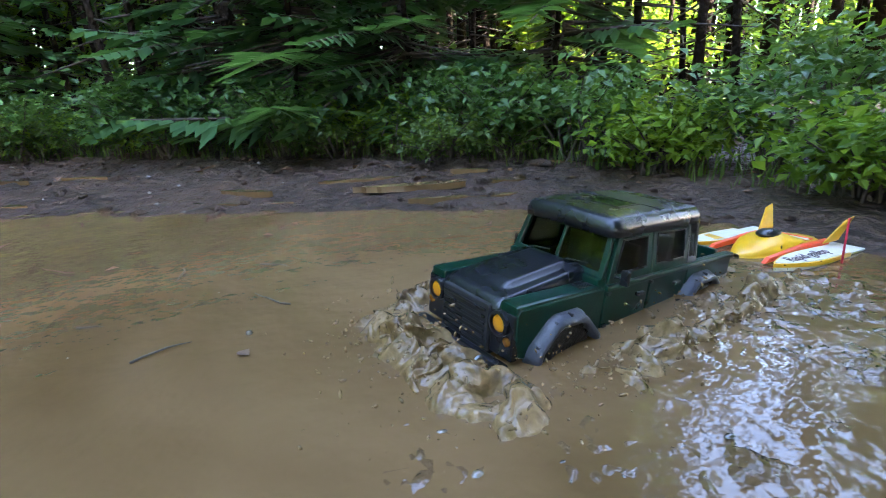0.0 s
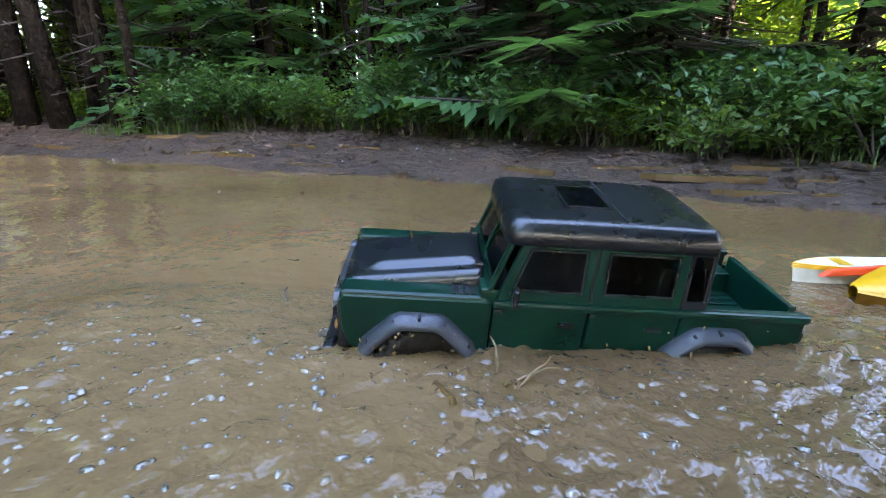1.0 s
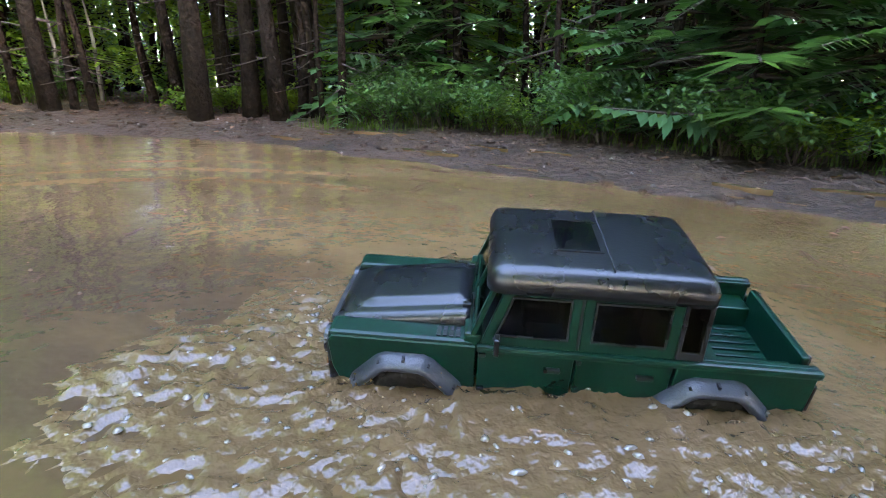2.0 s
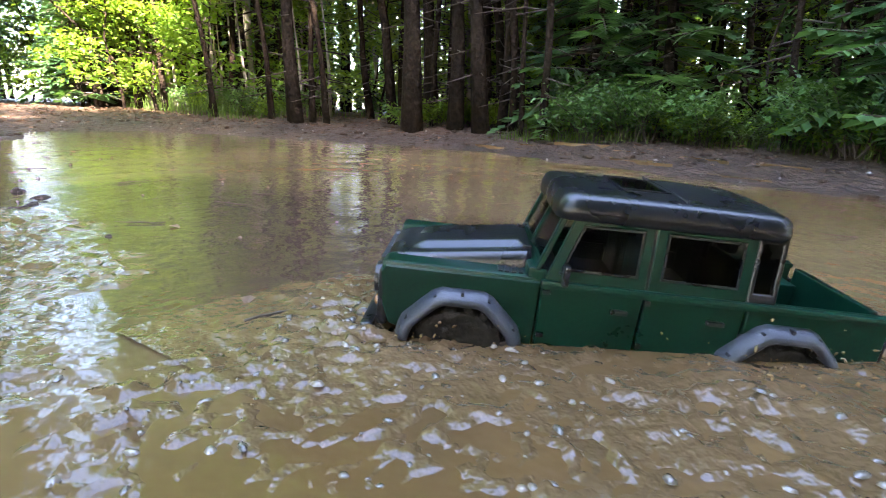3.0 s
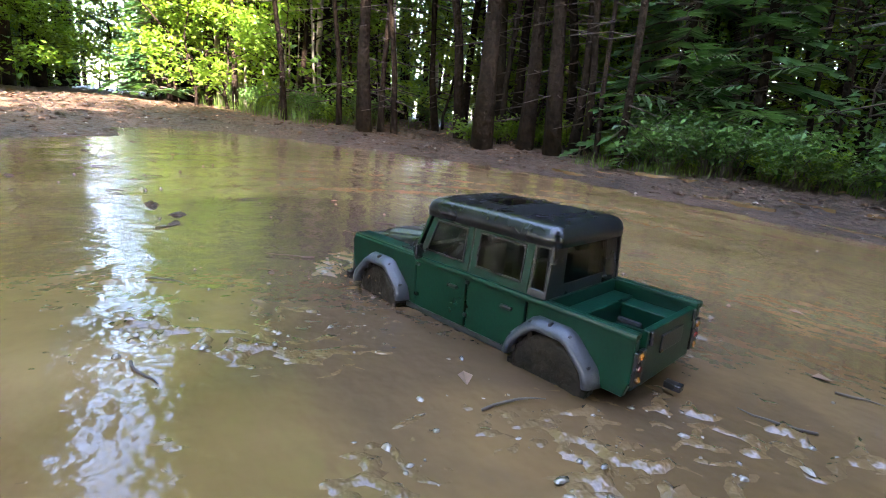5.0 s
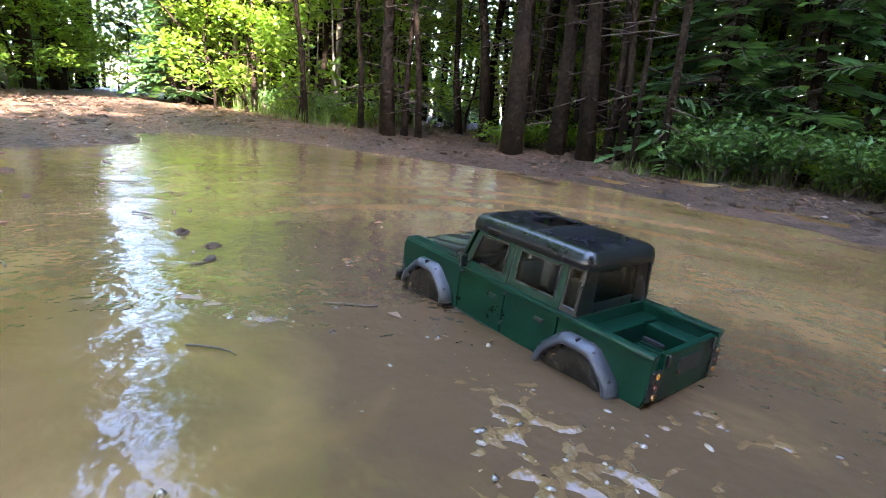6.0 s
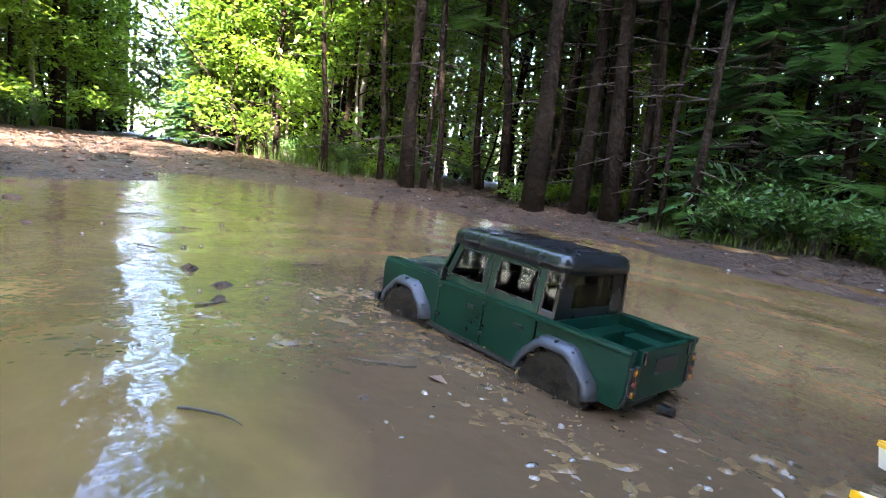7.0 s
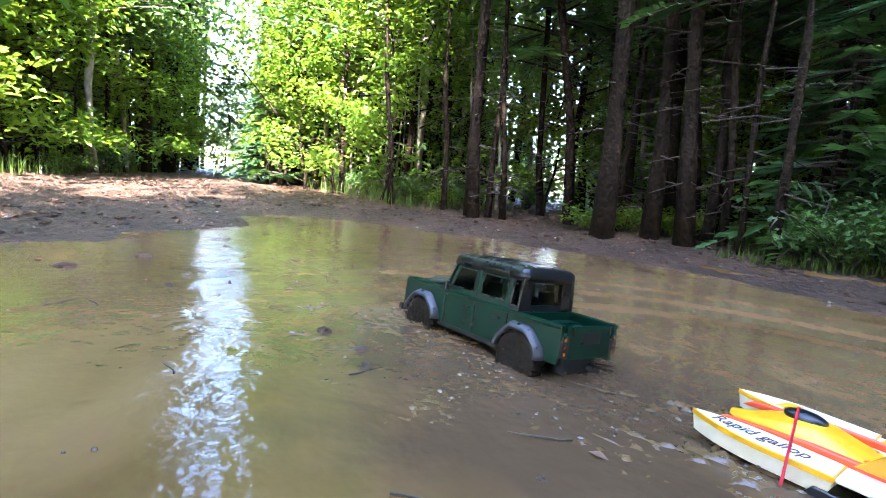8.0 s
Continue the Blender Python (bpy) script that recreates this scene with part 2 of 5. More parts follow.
def lattice(us, vs, holes, place, depth):
    """A panel over the breaks us x vs without the cells in holes, with a thickness."""
    bm = bmesh.new()
    cells = {(i, j) for i in range(len(us) - 1) for j in range(len(vs) - 1)} - set(holes)
    top, bot = {}, {}
    for d, store in ((0.0, top), (depth, bot)):
        for i, j in cells:
            for k in ((i, j), (i + 1, j), (i + 1, j + 1), (i, j + 1)):
                if k not in store:
                    store[k] = bm.verts.new(place(us[k[0]], vs[k[1]], d))
    for i, j in cells:
        c = ((i, j), (i + 1, j), (i + 1, j + 1), (i, j + 1))
        bm.faces.new([top[k] for k in c])
        bm.faces.new([bot[k] for k in reversed(c)])
        for a, b, nb in ((c[0], c[1], (i, j - 1)), (c[1], c[2], (i + 1, j)), (c[2], c[3], (i, j + 1)), (c[3], c[0], (i - 1, j))):
            if nb not in cells:
                bm.faces.new((top[b], top[a], bot[a], bot[b]))
    bmesh.ops.recalc_face_normals(bm, faces=bm.faces)
    return bm


# ---- ground and water ----
SHORE = [(0.85, 0.75), (0.62, 1.18), (0.2, 1.45), (-0.3, 1.5), (-0.9, 1.55), (-1.6, 1.62), (-2.4, 1.66), (-3.2, 1.74), (-3.9, 1.52), (-4.6, 1.12),
         (-5.2, 0.75), (-5.6, 0.35), (-5.7, -0.1), (-5.4, -0.42), (-4.75, -0.46), (-4.4, -0.72), (-4.2, -0.95), (-3.85, -1.1), (-3.7, -1.5), (-3.9, -2.2), (-4.0, -3.0),
         (-3.3, -3.1), (-2.4, -2.2), (-1.7, -1.5), (-1.1, -1.05), (-0.5, -0.55), (0.0, -0.25), (0.5, 0.15), (0.75, 0.42)]
SH = np.array(SHORE)


def shore_distance(x, y):
    """Metres outside the puddle's edge (negative inside)."""
    p = np.stack([np.ravel(x), np.ravel(y)], 1)
    a, b = SH, np.roll(SH, -1, 0)
    best = np.full(len(p), 1e9)
    inside = np.zeros(len(p), bool)
    for (ax, ay), (bx, by) in zip(a, b):
        dx, dy = bx - ax, by - ay
        t = np.clip(((p[:, 0] - ax) * dx + (p[:, 1] - ay) * dy) / (dx * dx + dy * dy), 0, 1)
        best = np.minimum(best, np.hypot(p[:, 0] - ax - t * dx, p[:, 1] - ay - t * dy))
        cross = ((ay > p[:, 1]) != (by > p[:, 1])) & (p[:, 0] < (bx - ax) * (p[:, 1] - ay) / (by - ay + 1e-12) + ax)
        inside ^= cross
    return np.where(inside, -best, best).reshape(np.shape(x))


ROAD_Y = lambda x: -0.48 - 0.07 * (x + 6.5)  # middle line of the forest road, for x < -6


def ground_z(x, y):
    x, y = np.asarray(x, float), np.asarray(y, float)
    d = shore_distance(x, y)
    lump = np.array([noise.noise((a * 1.1, b * 1.1, 3.0)) + 0.5 * noise.noise((a * 3.7, b * 3.7, 7.0)) for a, b in zip(np.ravel(x), np.ravel(y))]).reshape(np.shape(x))
    clod = np.array([noise.noise((a * 13, b * 13, 1.0)) + 0.6 * noise.noise((a * 31, b * 31, 5.0)) for a, b in zip(np.ravel(x), np.ravel(y))]).reshape(np.shape(x))
    rise = np.interp(d, [-0.8, -0.15, 0.0, 0.25, 0.7, 1.2, 2.5, 6.0, 40.0], [-0.14, -0.06, 0.0, 0.022, 0.05, 0.085, 0.12, 0.15, 0.2])
    amp = np.interp(d, [-0.5, 0.0, 0.3, 1.5], [0.0, 0.012, 0.02, 0.025])
    near = np.interp(d, [-0.2, 0.02, 0.25, 1.0, 4.0], [0.0, 0.005, 0.020, 0.024, 0.032])
    return rise + amp * lump + near * clod


def build_ground():
    def axis(lo, hi, step, far):
        mid = list(np.arange(lo, hi + 1e-6, step))
        out, s = [], step
        p = hi
        while p < far:
            s *= 1.22
            p += s
            out.append(p)
        low, s, p = [], step, lo
        while p > -far:
            s *= 1.22
            p -= s
            low.append(p)
        return np.array(low[::-1] + mid + out)
    xs, ys = axis(-7.5, 1.6, 0.05, 600.0), axis(-3.2, 3.2, 0.045, 600.0)
    gx, gy = np.meshgrid(xs, ys, indexing="ij")
    gz = ground_z(gx, gy)
    n, k = gx.shape
    idx = np.arange(n * k).reshape(n, k)
    faces = np.stack([idx[:-1, :-1], idx[1:, :-1], idx[1:, 1:], idx[:-1, 1:]], -1).reshape(-1, 4)
    me = raw("ground", np.stack([gx, gy, gz], -1).reshape(-1, 3).tolist(), faces.tolist(), M_MUD, True)
    tagged(new("ground", me), "dark wet churned mud of a forest track round the puddle", "mud ground", kind="structure")


def build_water():
    xs, ys = np.arange(-7.2, 1.2, 0.03), np.arange(-3.3, 2.3, 0.03)
    gx, gy = np.meshgrid(xs, ys, indexing="ij")
    r = np.hypot(gx + 1.75, gy + 0.05)
    w = 0.5 + 0.5 * np.sin(r * 2 * math.pi / 0.24)
    rings = 0.012 * (w ** 3 - 0.3) * np.interp(r, [0.7, 1.0, 1.7, 2.4], [0, 1, 0.7, 0]) * np.interp(gx, [-3.2, -2.2, -1.2], [1, 1, 0]) * np.interp(gy, [-0.6, 0.1], [0.15, 1])
    gz = rings
    n, k = gx.shape
    idx = np.arange(n * k).reshape(n, k)
    faces = np.stack([idx[:-1, :-1], idx[1:, :-1], idx[1:, 1:], idx[:-1, 1:]], -1).reshape(-1, 4)
    keep = shore_distance(gx[:-1, :-1], gy[:-1, :-1]).reshape(-1) < 0.25
    me = raw("water", np.stack([gx, gy, gz], -1).reshape(-1, 3).tolist(), faces[keep].tolist(), M_WATER, True)
    tagged(new("water", me), "murky brown puddle water with small ripples", "water", kind="structure")


build_ground()
build_water()


# ---- plants ----
def leaf_cloud(rng, centres, per, spread, size, flat=0.6, fold=0.25):
    """Folded pointed leaves scattered about the centres: verts, faces."""
    c = np.repeat(np.asarray(centres, float), per, 0)
    n = len(c)
    p = c + rng.normal(size=(n, 3)) * np.asarray(spread)
    az = rng.uniform(0, 2 * math.pi, n)
    droop = rng.normal(-0.25, 0.45, n) * (1.4 - flat)
    roll = rng.normal(0, 0.7, n) * (1.3 - flat)
    s = size * rng.uniform(0.55, 1.25, n)
    u = np.stack([np.cos(az) * np.cos(droop), np.sin(az) * np.cos(droop), np.sin(droop)], 1)
    side = np.stack([-np.sin(az), np.cos(az), np.zeros(n)], 1)
    nor = np.cross(u, side)
    side = side * np.cos(roll)[:, None] + nor * np.sin(roll)[:, None]
    nor = np.cross(u, side)
    s = s[:, None]
    a = p
    b = p + u * s * 0.45 + side * s * 0.32 + nor * s * fold * 0.4
    t = p + u * s - nor * s * 0.12
    d = p + u * s * 0.45 - side * s * 0.32 + nor * s * fold * 0.4
    v = np.stack([a, b, t, d], 1).reshape(-1, 3)
    f = np.arange(4 * n).reshape(n, 4)
    f = np.concatenate([f[:, [0, 1, 2]], f[:, [0, 2, 3]]])
    return v, f


def spray_cloud(rng, trunk_h, lo, hi, reach, count, twigs, width=0.015):
    """Drooping flat conifer sprays round an upright stem: verts, faces, branch lines."""
    vs, fs, lines = [], [], []
    k = 0
    for i in range(count):
        z = lo + (hi - lo) * (i + rng.uniform()) / count
        r = reach * (1 - 0.75 * (z / trunk_h)) * rng.uniform(0.6, 1.15)
        az = rng.uniform(0, 2 * math.pi)
        tip = rng.uniform(-0.42, 0.05)
        d = np.array([math.cos(az), math.sin(az), 0])
        sd = np.array([-math.sin(az), math.cos(az), 0])
        base = np.array([0, 0, z])
        end = base + d * r + np.array([0, 0, tip * r])
        lines.append((base, base + d * r * 0.55 + np.array([0, 0, tip * r * 0.35]), end))
        q = np.linspace(0.22, 1.0, twigs)
        for sgn in (-1, 1):
            j = q + rng.uniform(-0.02, 0.02, twigs)
            p = base + d * (r * j)[:, None] + np.array([0, 0, 1.0]) * (tip * r * j * j)[:, None]
            ln = (r * 0.42 * (1.12 - q) + 0.05) * rng.uniform(0.7, 1.3, twigs)
            out = p + (sd * sgn * 0.8 + d * 0.6)[None] * ln[:, None] + np.array([0, 0, -1.0]) * (ln * rng.uniform(0.0, 0.45, twigs))[:, None]
            w = d * width * (0.8 + 1.6 * r)
            m1 = (p + out) / 2
            v = np.stack([p, m1 + w + [0, 0, 0.01], out, m1 - w], 1).reshape(-1, 3)
            f = np.arange(4 * twigs).reshape(twigs, 4) + k
            vs.append(v)
            fs.append(f[:, [0, 1, 2]])
            fs.append(f[:, [0, 2, 3]])
            k += 4 * twigs
    return np.concatenate(vs), np.concatenate(fs), lines


def trunk_line(rng, h, wander):
    pts, x, y = [], 0.0, 0.0
    n = 9
    for i in range(n):
        t = i / (n - 1)
        pts.append((x, y, -0.15 + t * (h + 0.15)))
        x += rng.normal() * wander
        y += rng.normal() * wander
    return pts


def make_spruce(seed, h, r, lo, reach, count, twigs):
    rng = np.random.default_rng(seed)
    tree = new("spruce_tree")
    tagged(tree, "tall spruce with a dark scaly trunk and drooping green sprays", "tree", "forest trees")
    pts = trunk_line(rng, h, 0.02)
    bm = tube(pts, [r * (1.35 if i == 0 else 1 - 0.8 * i / 8) for i in range(9)], 12)
    part("trunk", bm, M_BARK, tree, smooth=True)
    v, f, lines = spray_cloud(rng, h, lo, h * 0.96, reach, count, twigs)
    ob = new("crown", raw("crown", v, f, M_NEEDLE))
    ob.parent = tree
    bm = bmesh.new()
    for a, b, c in lines:
        add_tube(bm, [a, b, c], [0.012, 0.008, 0.003], 4)
    for i in range(26):
        z = rng.uniform(0.25, lo + 0.4)
        az = rng.uniform(0, 6.28)
        ln = rng.uniform(0.15, 0.6)
        add_tube(bm, [(0, 0, z), (math.cos(az) * ln, math.sin(az) * ln, z - ln * 0.2)], [0.007, 0.002], 4)
    tagged(part("branchwork", bm, M_TWIG, tree), kind="stuff")
    return tree


def make_broadleaf(seed, h, r, lo, reach, limbs, per, size, leaf, bark, label):
    rng = np.random.default_rng(seed)
    tree = new("broadleaf_tree")
    tagged(tree, label, "tree", "forest trees")
    pts = trunk_line(rng, h, 0.06)
    bm = tube(pts, [r * (1.3 if i == 0 else 1 - 0.85 * i / 8) for i in range(9)], 10)
    part("trunk", bm, bark, tree, smooth=True)
    bm = bmesh.new()
    centres = []
    for i in range(limbs):
        t = lo / h + (1 - lo / h) * (i + rng.uniform()) / limbs
        k = min(7, int(t * 8))
        fr = t * 8 - k
        base = np.array(pts[k]) * (1 - fr) + np.array(pts[k + 1]) * fr
        az = rng.uniform(0, 6.28)
        ln = reach * rng.uniform(0.45, 1.1) * (1 - 0.45 * t)
        up = rng.uniform(-0.05, 0.55)
        mid = base + np.array([math.cos(az), math.sin(az), up]) * ln * 0.5
        end = mid + np.array([math.cos(az + rng.normal() * 0.4), math.sin(az + rng.normal() * 0.4), up * 0.4]) * ln * 0.5
        add_tube(bm, [base, mid, end], [r * 0.22 + 0.003, r * 0.12 + 0.002, 0.002], 4)
        for q in (0.45, 0.65, 0.8, 0.95, 1.05):
            centres.append(base + (end - base) * q + rng.normal(size=3) * [0.06, 0.06, 0.04])
    tagged(part("branchwork", bm, bark, tree), kind="stuff")
    v, f = leaf_cloud(rng, centres, per, (reach * 0.13, reach * 0.13, reach * 0.07), size)
    ob = new("crown", raw("crown", v, f, leaf))
    ob.parent = tree
    return tree


def make_shrub(seed, h, w, stems, per, size, leaf, label):
    rng = np.random.default_rng(seed)
    shrub = new("shrub")
    tagged(shrub, label, "shrub", "undergrowth shrubs")
    bm, centres = bmesh.new(), []
    for i in range(stems):
        az, ln = rng.uniform(0, 6.28), w * rng.uniform(0.2, 1.0)
        top = np.array([math.cos(az) * ln, math.sin(az) * ln, h * rng.uniform(0.45, 1.05)])
        mid = top * [0.4, 0.4, 0.6]
        base = rng.normal(size=3) * [0.04, 0.04, 0]
        base[2] = -0.08
        add_tube(bm, [base, mid, top], [0.006, 0.004, 0.0015], 4)
        for q in np.linspace(0.25, 1.0, 5):
            centres.append(mid + (top - mid) * q + rng.normal(size=3) * 0.02)
    tagged(part("stem_tangle", bm, M_TWIG, shrub), kind="stuff")
    v, f = leaf_cloud(rng, centres, per, (w * 0.16, w * 0.16, h * 0.09), size)
    ob = new("foliage", raw("foliage", v, f, leaf))
    ob.parent = shrub
    return shrub


def base_pose(x, y, turn, lean=0.0, lean_to=0.0):
    z = float(ground_z(np.array([x]), np.array([y]))[0])
    return Matrix.Translation((x, y, z)) @ pose(0, 0, 0, lean * math.sin(radians(lean_to)) * -1, lean * math.cos(radians(lean_to)), 0) @ pose(0, 0, 0, 0, 0, turn)


def build_forest():
    rng = np.random.default_rng(5)
    spruces = [make_spruce(11, 6.8, 0.066, 2.3, 1.5, 62, 18), make_spruce(12, 7.2, 0.078, 2.5, 1.6, 62, 18), make_spruce(13, 5.6, 0.04, 1.7, 1.2, 58, 17), make_spruce(14, 6.0, 0.03, 2.6, 1.0, 44, 14)]
    pole = make_spruce(16, 5.4, 0.021, 2.5, 0.8, 28, 12)
    pale = make_broadleaf(28, 6.0, 0.020, 2.0, 0.8, 20, 9, 0.06, M_LEAF_SUN, M_BIRCH, "thin pale birch pole with a sparse leafy top")
    young = make_spruce(15, 2.2, 0.022, 0.15, 0.75, 80, 16)
    leafy = [make_broadleaf(21, 9, 0.05, 1.5, 1.6, 60, 18, 0.085, M_LEAF, M_BARK, "slender broadleaf tree with layered green leaves"),
             make_broadleaf(22, 8, 0.035, 0.8, 1.3, 52, 18, 0.075, M_LEAF_SUN, M_BARK, "young beech with light yellow-green leaves"),
             make_broadleaf(23, 9, 0.045, 1.8, 1.8, 56, 16, 0.09, M_LEAF, M_BIRCH, "pale-barked birch with an airy green crown")]
    sapling = make_broadleaf(24, 1.9, 0.012, 0.45, 0.6, 16, 7, 0.085, M_LEAF, M_TWIG, "thin sapling with large drooping leaves")
    bushtree = make_broadleaf(27, 2.6, 0.02, 0.3, 0.8, 30, 14, 0.08, M_LEAF_SUN, M_BARK, "small leafy tree with bright green leaves")
    far = [make_broadleaf(25, 9, 0.07, 0.4, 2.4, 40, 13, 0.2, M_LEAF, M_BARK, "large-leaved tree, in the deep wood and in unseen light screens"), make_spruce(26, 10, 0.08, 0.8, 2.0, 70, 14)]
    for t in far:
        t["category"] = "tree"
    used, placed = set(), []

    def put(kind, x, y, lean=0.0, to=0.0):
        m = base_pose(x, y, rng.uniform(0, 360), lean, to)
        placed.append((x, y))
        if kind in used:
            return copy_thing(kind, m)
        used.add(kind)
        kind.matrix_basis = m
        return kind

    # trunks that stand by the water
    thick, mid, thin = spruces[1], spruces[0], spruces[2]
    for k, x, y in ((thick, -4.45, 2.19), (mid, -4.32, 2.58), (mid, -3.99, 2.59), (thin, -4.0, 2.83), (spruces[3], -3.84, 2.82), (mid, -5.7, 1.7), (spruces[3], -5.67, 1.86), (spruces[3], -6.37, 1.73),
                    (spruces[3], -5.54, 1.95), (leafy[2], -7.95, 1.62), (leafy[2], -8.96, 1.75), (leafy[2], -9.64, 1.22), (leafy[2], -10.05, 1.61), (leafy[2], -9.35, -2.2), (leafy[0], -9.37, -2.5), (leafy[2], -10.3, -2.4),
                    (leafy[2], -9.9, -2.0), (leafy[0], -10.2, -3.0), (thick, -5.55, 3.3), (mid, -5.77, 3.8), (mid, -5.15, 3.8), (thick, -5.01, 5.2), (thick, -0.11, 7.2), (thick, 0.28, 7.2), (thick, -0.2, 7.7), (thin, -5.95, 2.75),
                    (thin, -3.76, 5.9), (spruces[3], -2.0, 5.2), (spruces[3], -1.1, 5.6)):
        put(k, x, y, *((2.6 + 1.2 * math.sin(x * 9), 237) if x < -3.5 and y > 0 else (0.0, 0.0)))
    # thin poles crowded behind the undergrowth
    for i in range(64):
        x, y = rng.uniform(-3.6, 1.9), rng.uniform(0.0, 2.9)
        y += 2.95 - 0.28 * max(0.0, x) + 0.12 * min(0.0, x)
        if all(math.hypot(x - a, y - b) > 0.2 for a, b in placed):
            put(pole if i % 3 else spruces[3], x, y, rng.uniform(1, 4), rng.uniform(200, 275) if x < -1.5 else rng.uniform(0, 360))
    for i in range(26):
        x = rng.uniform(-12.5, -7.0)
        y = ROAD_Y(x) - 1.5 - abs(rng.normal()) * 1.3 - 1.2 * math.exp((x + 6) / 3)
        if all(math.hypot(x - a, y - b) > 0.2 for a, b in placed):
            put(pole, x, y, rng.uniform(1, 7), rng.uniform(60, 130))
    for i in range(18):
        x = rng.uniform(-11.0, -6.6)
        y = 1.15 + abs(rng.normal()) * 0.9 + 0.5 * math.exp((x + 6) / 2)
        if all(math.hypot(x - a, y - b) > 0.2 for a, b in placed):
            put(pale, x, y, rng.uniform(1, 6), rng.uniform(200, 275))
    put(sapling, -2.15, 3.45)
    put(leafy[1], -2.4, 4.2)
    put(young, -0.75, 2.75)
    put(young, -0.2, 2.75)
    put(young, -1.2, 3.0)
    tries = 0
    while len(placed) < 285 and tries < 16000:
        tries += 1
        x, y = rng.uniform(-22, 10), rng.uniform(-9, 14)
        d = float(shore_distance(np.array([x]), np.array([y]))[0])
        if d < 1.25 or d > 12 or (d > 6.5 and rng.uniform() < 0.94):
            continue
        if x < -5.8 and abs(y - ROAD_Y(x)) < 0.75 + 1.0 * math.exp((x + 6) / 4):
            continue
        if x > 0.5 and y < 1.2 and x - y > -0.2 and abs(y + 0.1 * x) < 1.6:
            continue
        if (y < 0.9 * x - 0.6 and x > -7 and d < 9) or (y < -2.0 and x > -7):
            continue
        if math.hypot(x + 0.7, y + 0.4) < 2.7:
            continue
        if 42 < math.degrees(math.atan2(y - 0.39, x - 0.3)) < 70 and math.hypot(x - 0.3, y - 0.39) < 9:
            continue
        if -13 < x < -4.6 and y > 1.6 and rng.uniform() < 0.8:
            continue
        if x < -4.5 and y < -1.4 and d < 3.0:
            continue
        gap = 0.42 if d < 5 else 0.75
        if any(math.hypot(x - a, y - b) < gap for a, b in placed):
            continue
        lightside = x < -5.5
        u = rng.uniform()
        az = math.degrees(math.atan2(y - 0.5, x))
        if (46 < az < 70 and x > 0.3) or (x > 0.8 and 1.8 < y < 8.5):
            k = bushtree
        elif d > 6.5:
            k = far[0] if u < 0.5 else far[1]
        elif lightside:
            k = leafy[1] if u < 0.4 else leafy[2] if u < 0.62 else leafy[0] if u < 0.8 else spruces[3]
        elif x > 0.6:
            k = leafy[0] if u < 0.45 else leafy[1] if u < 0.6 else spruces[3] if u < 0.8 else spruces[2]
        else:
            k = spruces[3] if u < 0.42 else spruces[2] if u < 0.62 else spruces[0] if u < 0.74 else leafy[0] if u < 0.88 else leafy[1]
        put(k, x, y, rng.uniform(1.5, 5), rng.uniform(200, 275) if x < -2 else rng.uniform(0, 360))
    for x, y in ((-7.3, 1.3), (-8.1, 1.0), (-8.9, 0.75), (-10.0, 0.75), (-11.5, 0.85), (-13, 0.85), (-8.2, -2.2), (-9.2, -1.9), (-10.5, -1.4), (-12, -1.1), (-7.2, -2.8), (-7.9, -3.2), (-14.5, 0.95), (-14, -0.8), (-6.6, -3.2), (-8.7, -2.7), (-7.6, -2.3), (-8.6, -1.9), (-9.7, -1.5), (-11.2, -1.2), (-13, -0.95), (-6.9, -2.5)):
        put(bushtree, x, y)
    for x, y in ((-7.6, 1.7), (-8.5, 1.4), (-9.3, 1.0), (-10.8, 1.1), (-12.2, 1.2), (-8.6, -3.1), (-9.9, -2.7), (-11.4, -2.5), (-7.6, -3.9), (-13, -2.2), (-8.1, -2.6), (-9.1, -2.1), (-10.1, -1.8)):
        put(leafy[1], x, y)
    for x, y in ((-10.3, 0.42), (-10.9, 0.5), (-11.8, 0.5), (-2.9, 3.3), (-3.3, 3.1), (0.6, 2.7), (-0.55, 3.05)):
        put(young, x, y)
    # unseen grove added as a screen to keep the sun off the puddle
    for i in range(40):
        put(far[0] if i % 4 else leafy[1], rng.uniform(2.6, 6.6), rng.uniform(-4.4, 0.7))
    # the bushes that close the far end of the road, and low growth behind the trunks
    for x, y in ((-15.5, 0.05), (-17.0, 0.35), (-18.5, 0.1), (-6.6, 3.3), (-5.9, 4.3), (-6.9, 4.4), (-5.2, 4.6), (-4.4, 4.2), (-3.6, 4.7), (-7.4, 2.9), (-4.7, 6.0), (-3.0, 5.6), (-7.6, 3.8)):
        put(bushtree, x, y)
    # unseen trees added behind the camera to cut light from the low sky
    for i in range(18):
        a = radians(216 + 6.4 * i)
        r = rng.uniform(3.6, 4.8)
        put(bushtree, -1.2 + r * math.cos(a), -0.9 + r * math.sin(a))
    # unseen stand added where the truck's side would mirror bright sky
    for i in range(18):
        a = radians(207 + 2.2 * i)
        r = rng.uniform(5.2, 7.5)
        put(far[0] if i % 2 else bushtree, -1.4 + r * math.cos(a), -0.84 + r * math.sin(a))
    for i in range(14):
        a = rng.uniform(radians(232), radians(318))
        r = rng.uniform(5.6, 8.5)
        x, y = -1.4 + r * math.cos(a), -0.9 + r * math.sin(a)
        if x < -5.5 and y > -3.2:
            continue
        put((leafy[0], leafy[1], spruces[0], spruces[2])[i % 4], x, y)
